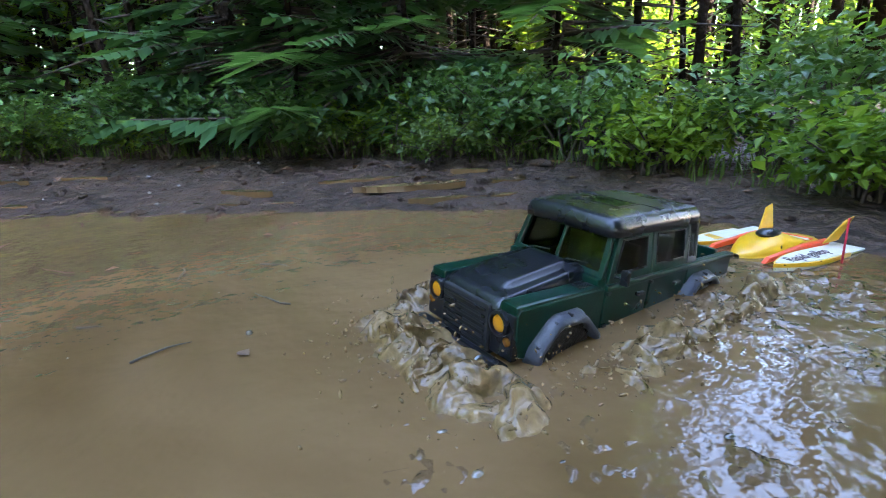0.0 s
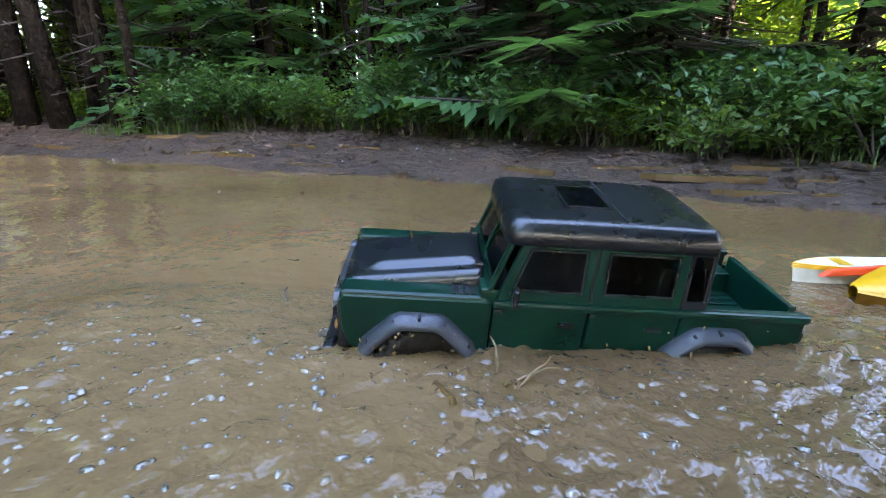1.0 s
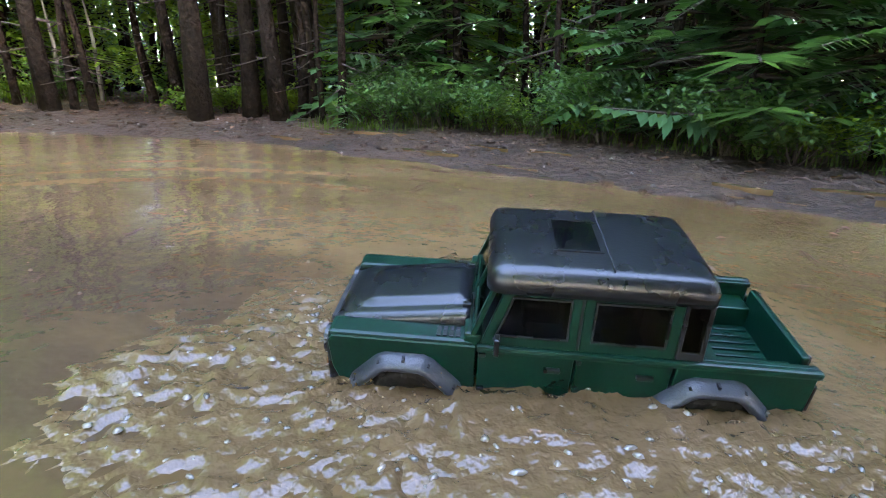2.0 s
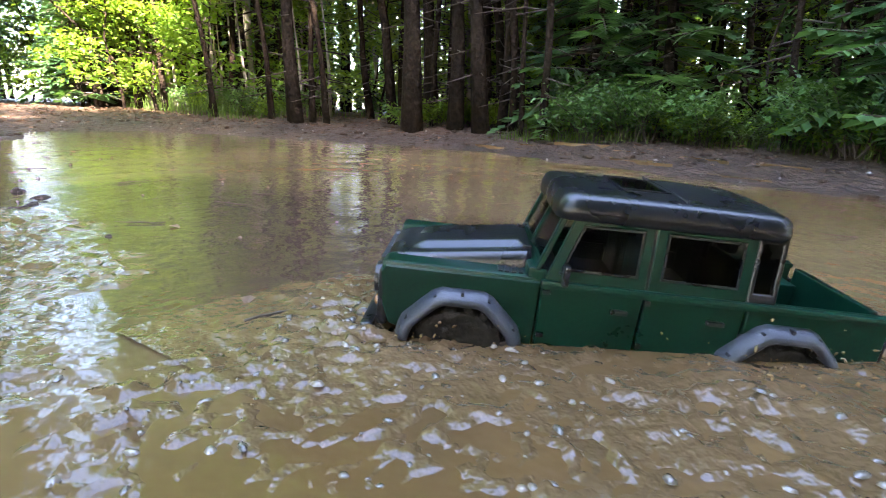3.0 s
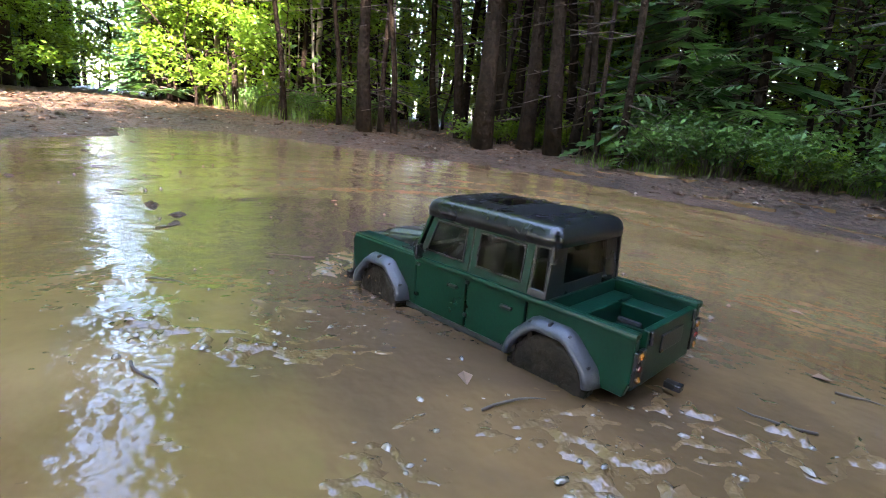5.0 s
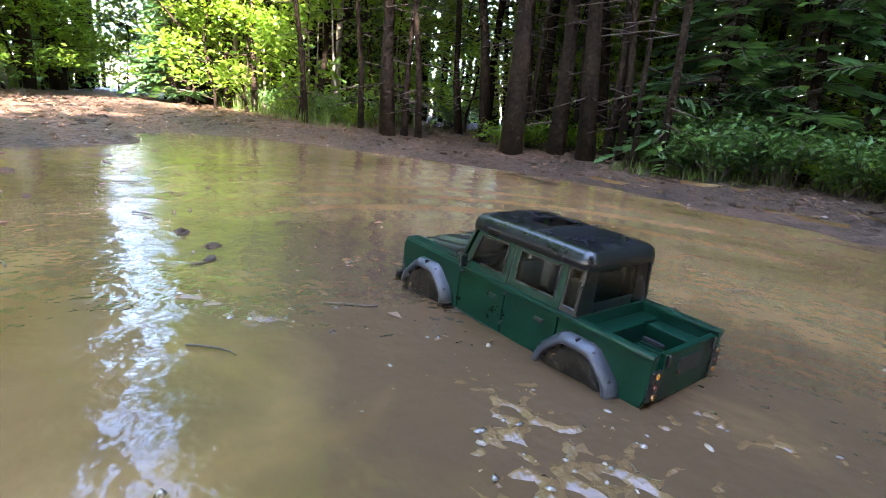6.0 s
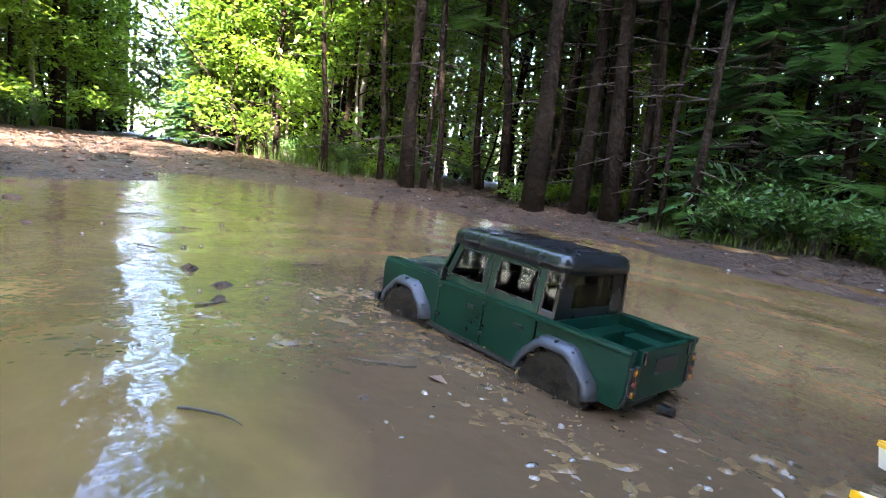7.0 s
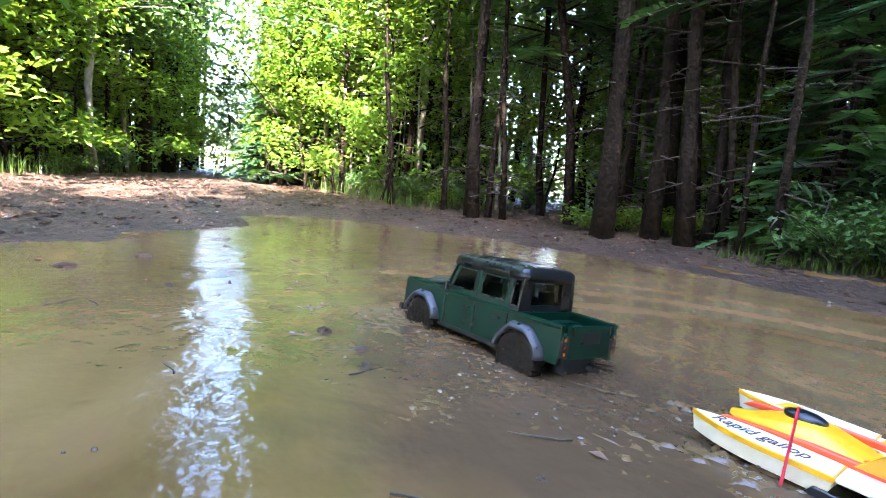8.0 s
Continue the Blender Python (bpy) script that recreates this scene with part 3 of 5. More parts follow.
    shrubs = [make_shrub(31, 0.32, 0.36, 16, 11, 0.045, M_LEAF, "low leafy shrub at the wood's edge"), make_shrub(32, 0.24, 0.30, 15, 11, 0.039, M_LEAF_SUN, "low bright-green undergrowth bush"),
              make_shrub(33, 0.46, 0.42, 18, 11, 0.055, M_LEAF, "taller dark-green shrub with broad leaves"), make_shrub(34, 0.18, 0.28, 16, 11, 0.031, M_GRASS, "low clump of herbs and brambles")]
    line = [(1.15, 1.1), (0.75, 1.7), (0.2, 2.15), (-0.5, 2.42), (-1.2, 2.58), (-1.9, 2.75), (-2.5, 2.75), (-3.0, 2.5)]
    for i in range(62):
        t = rng.uniform(0, len(line) - 1.001)
        a, b = np.array(line[int(t)]), np.array(line[int(t) + 1])
        p = a + (b - a) * (t % 1)
        back = abs(rng.normal()) * 0.5
        nrm = np.array([-(b - a)[1], (b - a)[0]])
        nrm = -nrm / np.linalg.norm(nrm)
        p = p + nrm * back
        u = rng.uniform()
        k = shrubs[1] if u < 0.3 else shrubs[3] if u < 0.5 else shrubs[0] if back < 0.4 else shrubs[2]
        put(k, p[0], p[1])
    for i in range(40):
        x = rng.uniform(-15, -6.3)
        s = 1 if rng.uniform() < 0.55 else -1
        put(shrubs[int(rng.integers(4))], x, ROAD_Y(x) + s * (1.15 + abs(rng.normal()) * 0.8) + (1.3 if s > 0 else -0.6) * math.exp((x + 6) / 2))
    for i in range(9):
        x = rng.uniform(-5.4, -3.2)
        put(shrubs[1 if rng.uniform() < 0.4 else 3], x, 2.55 + 0.4 * abs(rng.normal()) + 0.3 * (x + 4))


build_forest()


def build_leaning_tree():
    tree = new("leaning_dead_tree")
    tagged(tree, "thin bare dead tree leaning across the track", "tree", "forest trees")
    a, m, z = Vector((-9.12, 1.22, 0.24)), Vector((-9.26, 0.63, 0.9)), Vector((-9.37, -0.29, 1.91))
    part("trunk", tube([a + (a - m) * 0.25, a, m, z], [0.03, 0.026, 0.018, 0.006], 8), M_BARK, tree, smooth=True)
    rng = np.random.default_rng(3)
    for i in range(9):
        p = m.lerp(z, rng.uniform(-0.8, 0.9))
        d = Vector(rng.normal(size=3)) * 0.28
        part("branch", tube([p, p + d * 0.6, p + d + Vector((0, 0, 0.1))], [0.006, 0.004, 0.001], 5), M_TWIG, tree)


build_leaning_tree()


# ---- the model truck (x ahead from the grille, y to its left, z from the waist line) ----
FA, RA, AXLE, ARCH = -0.088, -0.420, -0.092, 0.053


def arch(cx, r, a0, a1, n=14):
    return [(cx + r * math.cos(radians(a0 + (a1 - a0) * i / n)), AXLE + 0.005 + r * math.sin(radians(a0 + (a1 - a0) * i / n))) for i in range(n + 1)]


def bevelled(bm, w=0.0012, angle=40):
    es = [e for e in bm.edges if len(e.link_faces) == 2 and e.calc_face_angle(0) > radians(angle)]
    bmesh.ops.bevel(bm, geom=es, offset=w, segments=1, affect="EDGES")
    return bm


def lathe(profile, n=24, axis="y"):
    bm = bmesh.new()
    rings = []
    for r, a in profile:
        ring = []
        for k in range(n):
            c, s = math.cos(2 * math.pi * k / n), math.sin(2 * math.pi * k / n)
            ring.append(bm.verts.new((r * c, a, r * s) if axis == "y" else (a, r * c, r * s) if axis == "x" else (r * c, r * s, a)))
        rings.append(ring)
    for r0, r1 in zip(rings, rings[1:]):
        for k in range(n):
            bm.faces.new((r0[k], r0[(k + 1) % n], r1[(k + 1) % n], r1[k]))
    bm.faces.new(rings[0])
    bm.faces.new(rings[-1][::-1])
    bmesh.ops.recalc_face_normals(bm, faces=bm.faces)
    return bm


def build_truck():
    truck = new("model_truck")
    tagged(truck, "dark green radio-controlled pickup with black roof wading in water", "model truck")
    for s in (1, -1):
        def side(a, b, d, s=s):
            return (a, s * (0.0915 - 0.05 * max(0, -b - 0.05) - d), b)
        zt, zb = -0.006, -0.084
        wing = [(-0.001, -0.014), (-0.006, zt), (-0.166, zt), (-0.166, zb), *[p for p in arch(FA, ARCH, 8, 172)][::-1], (-0.012, -0.072), (-0.004, -0.05)]
        part("wing", bevelled(prism(wing, side, 0.012)), M_GREEN, truck)
        top = box((-0.163, 0.058 if s > 0 else -0.090, -0.022), (-0.001, 0.090 if s > 0 else -0.058, -0.002), 0.005)
        wt = part("wing_top", top, M_GREEN, truck)
        vent = bmesh.new()
        for k in range(4):
            add_box(vent, (-0.148 + k * 0.007, s * 0.066 if s > 0 else -0.083, -0.0035), (-0.143 + k * 0.007, 0.083 if s > 0 else -0.066, -0.0002), 0.0005)
        part("vent", vent, M_BLACK, wt, "black louvred vent")
        door = part("front_door", bevelled(prism([(-0.1685, zt), (-0.2715, zt), (-0.2715, zb), (-0.1685, zb)], side, 0.010)), M_GREEN, truck)
        rear = part("rear_door", bevelled(prism([(-0.2745, zt), (-0.3745, zt), (-0.3745, -0.058), *[p for p in arch(RA, ARCH, 122, 172)], (-0.3735 + 0.002, zb), (-0.2745, zb)], side, 0.010)), M_GREEN, truck)
        bed = [(-0.3775, zt), (-0.519, zt), (-0.519, -0.06), (-0.513, zb + 0.004), *arch(RA, ARCH, 8, 135), (-0.3775, -0.055)]
        part("bed_side", bevelled(prism(bed, side, 0.009)), M_GREEN, truck)
        # shoulder moulding along the waist
        part("shoulder", box((-0.521, 0.0855 if s > 0 else -0.0955, -0.0115), (-0.166, 0.0955 if s > 0 else -0.0855, -0.0025), 0.0035), M_GREEN, truck)
        part("sill", box((-0.365, 0.070 if s > 0 else -0.088, -0.094), (-0.145, 0.088 if s > 0 else -0.070, -0.083), 0.003), M_DARK, truck)
        for d, x in ((door, -0.249), (rear, -0.347)):
            part("handle", box((x - 0.009, 0.0905 if s > 0 else -0.0965, -0.031), (x + 0.009, 0.0965 if s > 0 else -0.0905, -0.026), 0.0015), M_BLACK, d, "black door handle")
            for z in (-0.018, -0.066):
                part("hinge", box((x + 0.072 if d is door else x + 0.068, 0.090 if s > 0 else -0.0945, z), (x + 0.080 if d is door else x + 0.074, 0.0945 if s > 0 else -0.090, z + 0.005), 0.001), M_BLACK, d)

        # upper door frames, panes and seals
        def upper(u, v, d, s=s):
            lean = -0.34 * v if u > -0.19 else 0.0
            return (u + lean, s * (0.0905 - 0.11 * v - d), v - 0.003)
        for d, us in ((door, [-0.170, -0.181, -0.262, -0.2715]), (rear, [-0.2745, -0.285, -0.362, -0.373])):
            vs = [0.0, 0.012, 0.060, 0.070]
            part("window_frame", bevelled(lattice(us, vs, [(1, 1)], upper, 0.006), 0.001), M_GREEN, d)
            part("pane", lattice([us[1], us[2]], [vs[1], vs[2]], [], lambda u, v, k, s=s, upper=upper: upper(u, v, k + 0.003), 0.0015), M_GLASS, d, "smoky plastic window")
            e = 0.0022
            seal = lattice([us[1] - 0.0002, us[1] - e, us[2] + e, us[2] + 0.0002], [vs[1], vs[1] + e, vs[2] - e, vs[2]], [(1, 1)], lambda u, v, k, s=s, upper=upper: upper(u, v, k - 0.0008), 0.002)
            part("seal", seal, M_BLACK, d)
        part("pillar", lattice([-0.2713, -0.2747], [0.0, 0.070], [], lambda u, v, k, upper=upper: upper(u, v, k + 0.002), 0.004), M_BLACK, truck)
        qu = [-0.3735, -0.378, -0.397, -0.402]
        part("quarter_panel", bevelled(lattice(qu, [0.0, 0.010, 0.061, 0.070], [(1, 1)], upper, 0.006), 0.001), M_BLACK, truck)
        part("quarter_pane", lattice([qu[1], qu[2]], [0.010, 0.061], [], lambda u, v, k, upper=upper: upper(u, v, k + 0.001), 0.0015), M_GLASS, truck)
        # arch flares with bolts
        for cx in (FA, RA):
            bm, rings = bmesh.new(), []
            path = arch(cx, 1.0, 6, 174, 18)
            for px, pz in path:
                dx, dz = px - cx, pz - AXLE - 0.005
                k = 1.0 / max(abs(dx) * 0.93, abs(dz), 0.86 * (abs(dx) + abs(dz)) * 0.82)
                k = min(k, 1.06)
                rings.append([bm.verts.new((cx + dx * k * r, s * y, AXLE + 0.005 + dz * k * r)) for r, y in ((0.050, 0.087), (0.050, 0.1075), (0.0535, 0.110), (0.0585, 0.1085), (0.0645, 0.0925), (0.0645, 0.088))])
            for r0, r1 in zip(rings, rings[1:]):
                for i in range(6):
                    bm.faces.new((r0[i], r0[(i + 1) % 6], r1[(i + 1) % 6], r1[i]))
            bm.faces.new(rings[0])
            bm.faces.new(rings[-1][::-1])
            bmesh.ops.recalc_face_normals(bm, faces=bm.faces)
            fl = part("flare", bm, M_FLARE, truck, "grey plastic wheel-arch flare", True)
            for a in (28, 64, 90, 116, 152):
                q = Matrix.Translation((cx + 0.0625 * math.cos(radians(a)), s * 0.1005, AXLE + 0.005 + 0.0625 * math.sin(radians(a)))) @ pose(0, 0, 0, 0, 90 - a, 0)
                part("bolt", box((-0.0016, -0.0038, -0.002), (0.0016, 0.0038, 0.0022), 0.0006, q), M_DARK, fl)
            # solid near-black block fills the arch, the hollow's darkness put into its colour
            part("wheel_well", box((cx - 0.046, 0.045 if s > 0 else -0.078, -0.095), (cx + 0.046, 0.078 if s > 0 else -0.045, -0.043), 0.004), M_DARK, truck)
        # mirror
        mir = part("mirror", box((-0.190, 0.099 if s > 0 else -0.112, -0.002), (-0.184, 0.112 if s > 0 else -0.099, 0.020), 0.002), M_BLACK, truck)
        part("arm", tube([(-0.184, s * 0.089, 0.006), (-0.186, s * 0.101, 0.008)], [0.0016, 0.0016], 6), M_BLACK, mir)
        # headlamp
        hx = lathe([(0.0170, 0.0), (0.0170, 0.006), (0.0130, 0.007), (0.0122, 0.001)], 20, "x")
        lamp = part("headlamp", hx, M_BLACK, truck, at=pose(0.001, s * 0.066, -0.030))
        part("lens", lathe([(0.0121, 0.002), (0.0108, 0.0042), (0.006, 0.0056), (0.001, 0.006)], 20, "x"), M_AMBER, lamp, "yellow headlamp lens", True)
        part("indicator", lathe([(0.006, 0.0), (0.0058, 0.003), (0.003, 0.0045)], 12, "x"), M_TAIL, truck, at=pose(0.001, s * 0.080, -0.050))
        part("front_panel", box((-0.010, 0.048 if s > 0 else -0.090, -0.075), (0.0015, 0.090 if s > 0 else -0.048, -0.013), 0.003), M_BLACK, truck)
        # tail lamps
        cl = part("tail_lamp", box((-0.523, 0.068 if s > 0 else -0.0895, -0.064), (-0.518, 0.0895 if s > 0 else -0.068, -0.024), 0.001), M_BLACK, truck)
        for k, z in enumerate((-0.030, -0.045, -0.058)):
            part("lens", lathe([(0.0042, 0.0), (0.004, -0.002), (0.002, -0.003)], 12, "x"), M_TAIL if k != 1 else M_REDLENS, cl, at=pose(-0.5225, s * 0.080, z))
        part("latch", box((-0.5245, 0.058 if s > 0 else -0.064, -0.022), (-0.519, 0.064 if s > 0 else -0.058, -0.006), 0.001), M_BLACK, truck)
        part("wheelhouse", box((-0.512, 0.050 if s > 0 else -0.0835, -0.052), (-0.432, 0.0835 if s > 0 else -0.050, -0.024), 0.002), M_GREEN, truck)
        part("bed_rail", box((-0.5195, 0.0795 if s > 0 else -0.0865, -0.0095), (-0.404, 0.0865 if s > 0 else -0.0795, -0.0035), 0.0015), M_GREEN, truck)
    # bonnet with its raised middle
    n, k = 26, 30
    vs, fs = [], []
    for i in range(n):
        t = i / (n - 1)
        for j in range(k):
            w = j / (k - 1) * 2 - 1
            y = w * 0.061
            edge = min(1, (1 - abs(w)) / 0.10)
            e = 1 - (1 - edge) ** 2
            nose = min(1, t / 0.10)
            z = -0.006 + 0.021 * t + 0.006 * (e - 1) * 1.4 - 0.010 * (1 - nose) ** 2
            b = min(1, max(0, (0.66 - abs(w)) / 0.10)) * min(1, max(0, (t - 0.16) / 0.12)) * min(1, max(0, (0.97 - t) / 0.05))
            z += 0.0062 * b * b * (3 - 2 * b) + 0.002 * (1 - w * w)
            vs.append((0.003 - 0.160 * t, y, z))
    for i in range(n - 1):
        for j in range(k - 1):
            a = i * k + j
            fs.append((a, a + 1, a + k + 1, a + k))
    o = len(vs)
    rim = [j for j in range(k)] + [i * k + k - 1 for i in range(1, n)] + [(n - 1) * k + j for j in range(k - 2, -1, -1)] + [i * k for i in range(n - 2, 0, -1)]
    for q in rim:
        vs.append((vs[q][0], vs[q][1], -0.024))
    for a in range(len(rim)):
        b = (a + 1) % len(rim)
        fs.append((rim[b], rim[a], o + a, o + b))
    bon = new("bonnet", raw("bonnet", vs, fs, M_BLACK, True))
    bon.parent = truck
    tagged(bon, "black satin bonnet with raised middle")
    for s in (1, -1):
        part("bonnet_hinge", box((-0.158, s * 0.045 - 0.003, 0.013), (-0.148, s * 0.045 + 0.003, 0.0185), 0.001), M_BLACK, bon)
    # grille, bumper
    g = part("grille", box((-0.006, -0.048, -0.078), (0.007, 0.048, -0.012), 0.003), M_DARK, truck, "black grille")
    for i in range(6):
        part("slat", box((0.005, -0.043, -0.070 + i * 0.0095), (0.0095, 0.043, -0.0665 + i * 0.0095), 0.001), M_BLACK, g)
    bmp = part("bumper", box((0.005, -0.092, -0.094), (0.019, 0.092, -0.075), 0.004), M_BLACK, truck, "black steel front bumper")
    for s in (1, -1):
        part("bracket", box((-0.01, s * 0.04 - 0.006, -0.09), (0.008, s * 0.04 + 0.006, -0.080)), M_BLACK, bmp)
        part("shackle", lathe([(0.008, -0.002), (0.008, 0.002), (0.0045, 0.002), (0.0045, -0.002)], 14, "y"), M_CHROME, bmp, "worn metal shackle", at=pose(0.022, s * 0.055, -0.083))
    part("cowl", box((-0.172, -0.088, -0.014), (-0.152, 0.088, 0.008), 0.004), M_GREEN, truck)

    # windscreen
    def screen(u, v, d):
        return (-0.159 - 0.36 * v - d, u * (1 - 1.4 * v), 0.006 + v)
    us, wv = [-0.088, -0.079, -0.003, 0.003, 0.079, 0.088], [0.0, 0.008, 0.054, 0.064]
    ws = part("windscreen_frame", bevelled(lattice(us, wv, [(1, 1), (3, 1)], screen, 0.006), 0.001), M_GREEN, truck)
    for a, b in ((1, 2), (3, 4)):
        part("pane", lattice([us[a], us[b]], [wv[1], wv[2]], [], lambda u, v, k: screen(u, v, k + 0.003), 0.0015), M_GLASS, ws)
    for y in (-0.062, 0.012):
        part("wiper", tube([screen(y, 0.004, -0.003), screen(y + 0.012, 0.012, -0.004), screen(y + 0.05, 0.016, -0.0035)], [0.0016, 0.0012, 0.001], 6), M_BLACK, ws)
    # roof with rounded lip
    n, k = 34, 30
    vs, fs = [], []
    x0, x1, hw = -0.173, -0.4065, 0.0875
    for i in range(n):
        t = i / (n - 1) * 2 - 1
        tx = math.copysign(abs(t) ** 0.75, t) if abs(t) < 1 else t
        for j in range(k):
            w = j / (k - 1) * 2 - 1
            wx = math.copysign(abs(w) ** 0.75, w)
            ax, ay = max(0, (abs(tx) - 0.86) / 0.14), max(0, (abs(wx) - 0.80) / 0.20)
            q = min(1, math.hypot(ax, ay))
            z = 0.0905 - 0.0145 * (1 - math.sqrt(max(0, 1 - q * q))) - 0.0035 * wx * wx - 0.0015 * tx * tx
            shrink = 1.0
            if ax > 0 and ay > 0 and math.hypot(ax, ay) > 1:
                shrink = 1 / math.hypot(ax, ay)
            X = (0.86 + 0.14 * ax * shrink if ax > 0 else abs(tx)) * math.copysign(1, tx)
            Y = (0.80 + 0.20 * ay * shrink if ay > 0 else abs(wx)) * math.copysign(1, wx)
            vs.append(((x0 + x1) / 2 + X * (x0 - x1) / 2, Y * hw, z))
    for i in range(n - 1):
        for j in range(k - 1):
            a = i * k + j
            fs.append((a, a + k, a + k + 1, a + 1))
    o = len(vs)
    rim = [j for j in range(k)] + [i * k + k - 1 for i in range(1, n)] + [(n - 1) * k + j for j in range(k - 2, -1, -1)] + [i * k for i in range(n - 2, 0, -1)]
    for q in rim:
        vs.append((vs[q][0], vs[q][1] * 0.995, 0.0615))
    for q in rim:
        vs.append((vs[q][0] * 0.97 + (x0 + x1) / 2 * 0.03, vs[q][1] * 0.94, 0.0615))
    m = len(rim)
    for a in range(m):
        b = (a + 1) % m
        fs.append((rim[a], rim[b], o + b, o + a))
        fs.append((o + a, o + b, o + m + b, o + m + a))
    roof = new("roof", raw("roof", vs, fs, M_BLACK, True))
    roof.parent = truck
    tagged(roof, "black satin roof with a glass hatch")
    part("seam", box((-0.3005, -0.074, 0.0855), (-0.299, 0.074, 0.0905), 0.0004), M_DARK, roof)
    part("hatch_frame", lattice([-0.241, -0.2445, -0.2915, -0.295], [-0.040, -0.0365, 0.0365, 0.040], [(1, 1)], lambda u, v, d: (u, v, 0.0912 - d), 0.004), M_BLACK, roof)
    part("hatch_pane", box((-0.2915, -0.0365, 0.0880), (-0.2445, 0.0365, 0.0905)), M_HATCH, roof, "clear sunroof pane")
    rivet = mesh_of("rivet", lathe([(0.0012, 0.0), (0.0010, 0.0006), (0.0004, 0.0009)], 6, "z"), M_BLACK)
    for i in range(13):
        ob = new("rivet", rivet)
        ob.parent = roof
        ob.matrix_basis = pose(-0.190, -0.060 + 0.01 * i, 0.0885)
    # rear wall of the cab
    def back(u, v, d):
        return (-0.401 + d + 0.05 * v, u * (1 - 1.3 * v), v - 0.004)
    bu, bv = [-0.089, -0.052, 0.052, 0.089], [0.0, 0.014, 0.061, 0.069]
    bw = part("rear_wall", bevelled(lattice(bu, bv, [(1, 1)], back, 0.006), 0.001), M_BLACK, truck)
    part("rear_pane", lattice([bu[1], bu[2]], [bv[1], bv[2]], [], lambda u, v, k: back(u, v, k + 0.002), 0.0015), M_GLASS, bw)
    part("bulkhead", box((-0.404, -0.082, -0.060), (-0.398, 0.082, -0.004)), M_GREEN, truck)
    part("bed_ledge", box((-0.4325, -0.0825, -0.052), (-0.4045, 0.0825, -0.020), 0.002), M_GREEN, truck)
    fl = part("bed_floor", box((-0.513, -0.082, -0.057), (-0.404, 0.082, -0.051)), M_GREEN, truck)
    for i in range(7):
        part("rib", box((-0.510, -0.044 + i * 0.0135, -0.052), (-0.434, -0.037 + i * 0.0135, -0.0485), 0.001), M_GREEN, fl)
    tg = part("tailgate", box((-0.5215, -0.0665, -0.070), (-0.5125, 0.0665, -0.005), 0.002), M_GREEN, truck)
    part("badge", box((-0.5235, -0.030, -0.040), (-0.521, 0.030, -0.018), 0.001), M_BLACK, tg, "black square plate on the tailgate")
    part("hitch", box((-0.545, -0.006, -0.090), (-0.525, 0.006, -0.082), 0.001), M_BLACK, truck)
    part("chassis", box((-0.50, -0.040, -0.110), (-0.01, 0.040, -0.060), 0.004), M_DARK, truck)
    part("cab_floor", box((-0.398, -0.078, -0.062), (-0.165, 0.078, -0.056)), M_DARK, truck)
    part("dashboard", box((-0.190, -0.080, -0.02), (-0.172, 0.080, 0.002), 0.003), M_DARK, truck)
    part("steering_wheel", lathe([(0.015, -0.001), (0.015, 0.001), (0.0125, 0.001), (0.0125, -0.001)], 16, "x"), M_BLACK, truck, at=pose(-0.198, 0.038, 0.006, 0, -25, 0))
    for x in (-0.245, -0.335):
        for y in (-0.040, 0.040):
            st = part("seat", box((x - 0.025, y - 0.026, -0.056), (x + 0.022, y + 0.026, -0.022), 0.005), M_SEAT, truck)
            part("seat_back", box((x - 0.034, y - 0.025, -0.03), (x - 0.022, y + 0.025, 0.034), 0.005), M_SEAT, st)
            part("headrest", box((x - 0.036, y - 0.014, 0.036), (x - 0.026, y + 0.014, 0.052), 0.004), M_SEAT, st)
    # wheels
    tyre = mesh_of("tyre", lathe([(0.030, -0.018), (0.044, -0.021), (0.0515, -0.017), (0.053, 0.0), (0.0515, 0.017), (0.044, 0.021), (0.030, 0.018)], 28), M_RUBBER, True)
    lug = mesh_of("lug", box((-0.004, -0.019, 0.050), (0.004, 0.0, 0.0565), 0.001), M_RUBBER)
    rim_me = mesh_of("rim", lathe([(0.031, -0.017), (0.031, 0.017), (0.028, 0.016), (0.022, 0.009), (0.008, 0.012), (0.004, 0.013)], 20), M_RIM, True)
    wheels = []
    for cx in (FA, RA):
        for s in (1, -1):
            w = new("wheel")
            w.parent = truck
            w.matrix_basis = pose(cx, s * 0.083, AXLE)
            for nm, me in (("tyre", tyre), ("rim", rim_me)):
                ob = new(nm, me)
                ob.parent = w
                if s < 0 and nm == "rim":
                    ob.matrix_basis = pose(0, 0, 0, 0, 0, 180)
            for i in range(18):
                for h in (0, 1):
                    ob = new("lug", lug)
                    ob.parent = w
                    ob.matrix_basis = pose(0, 0, 0, 0, 20 * i + 10 * h, 0) @ pose(0, 0.019 * h, 0)
            wheels.append((w, cx, s))
    return truck, wheels


TRUCK, WHEELS = build_truck()


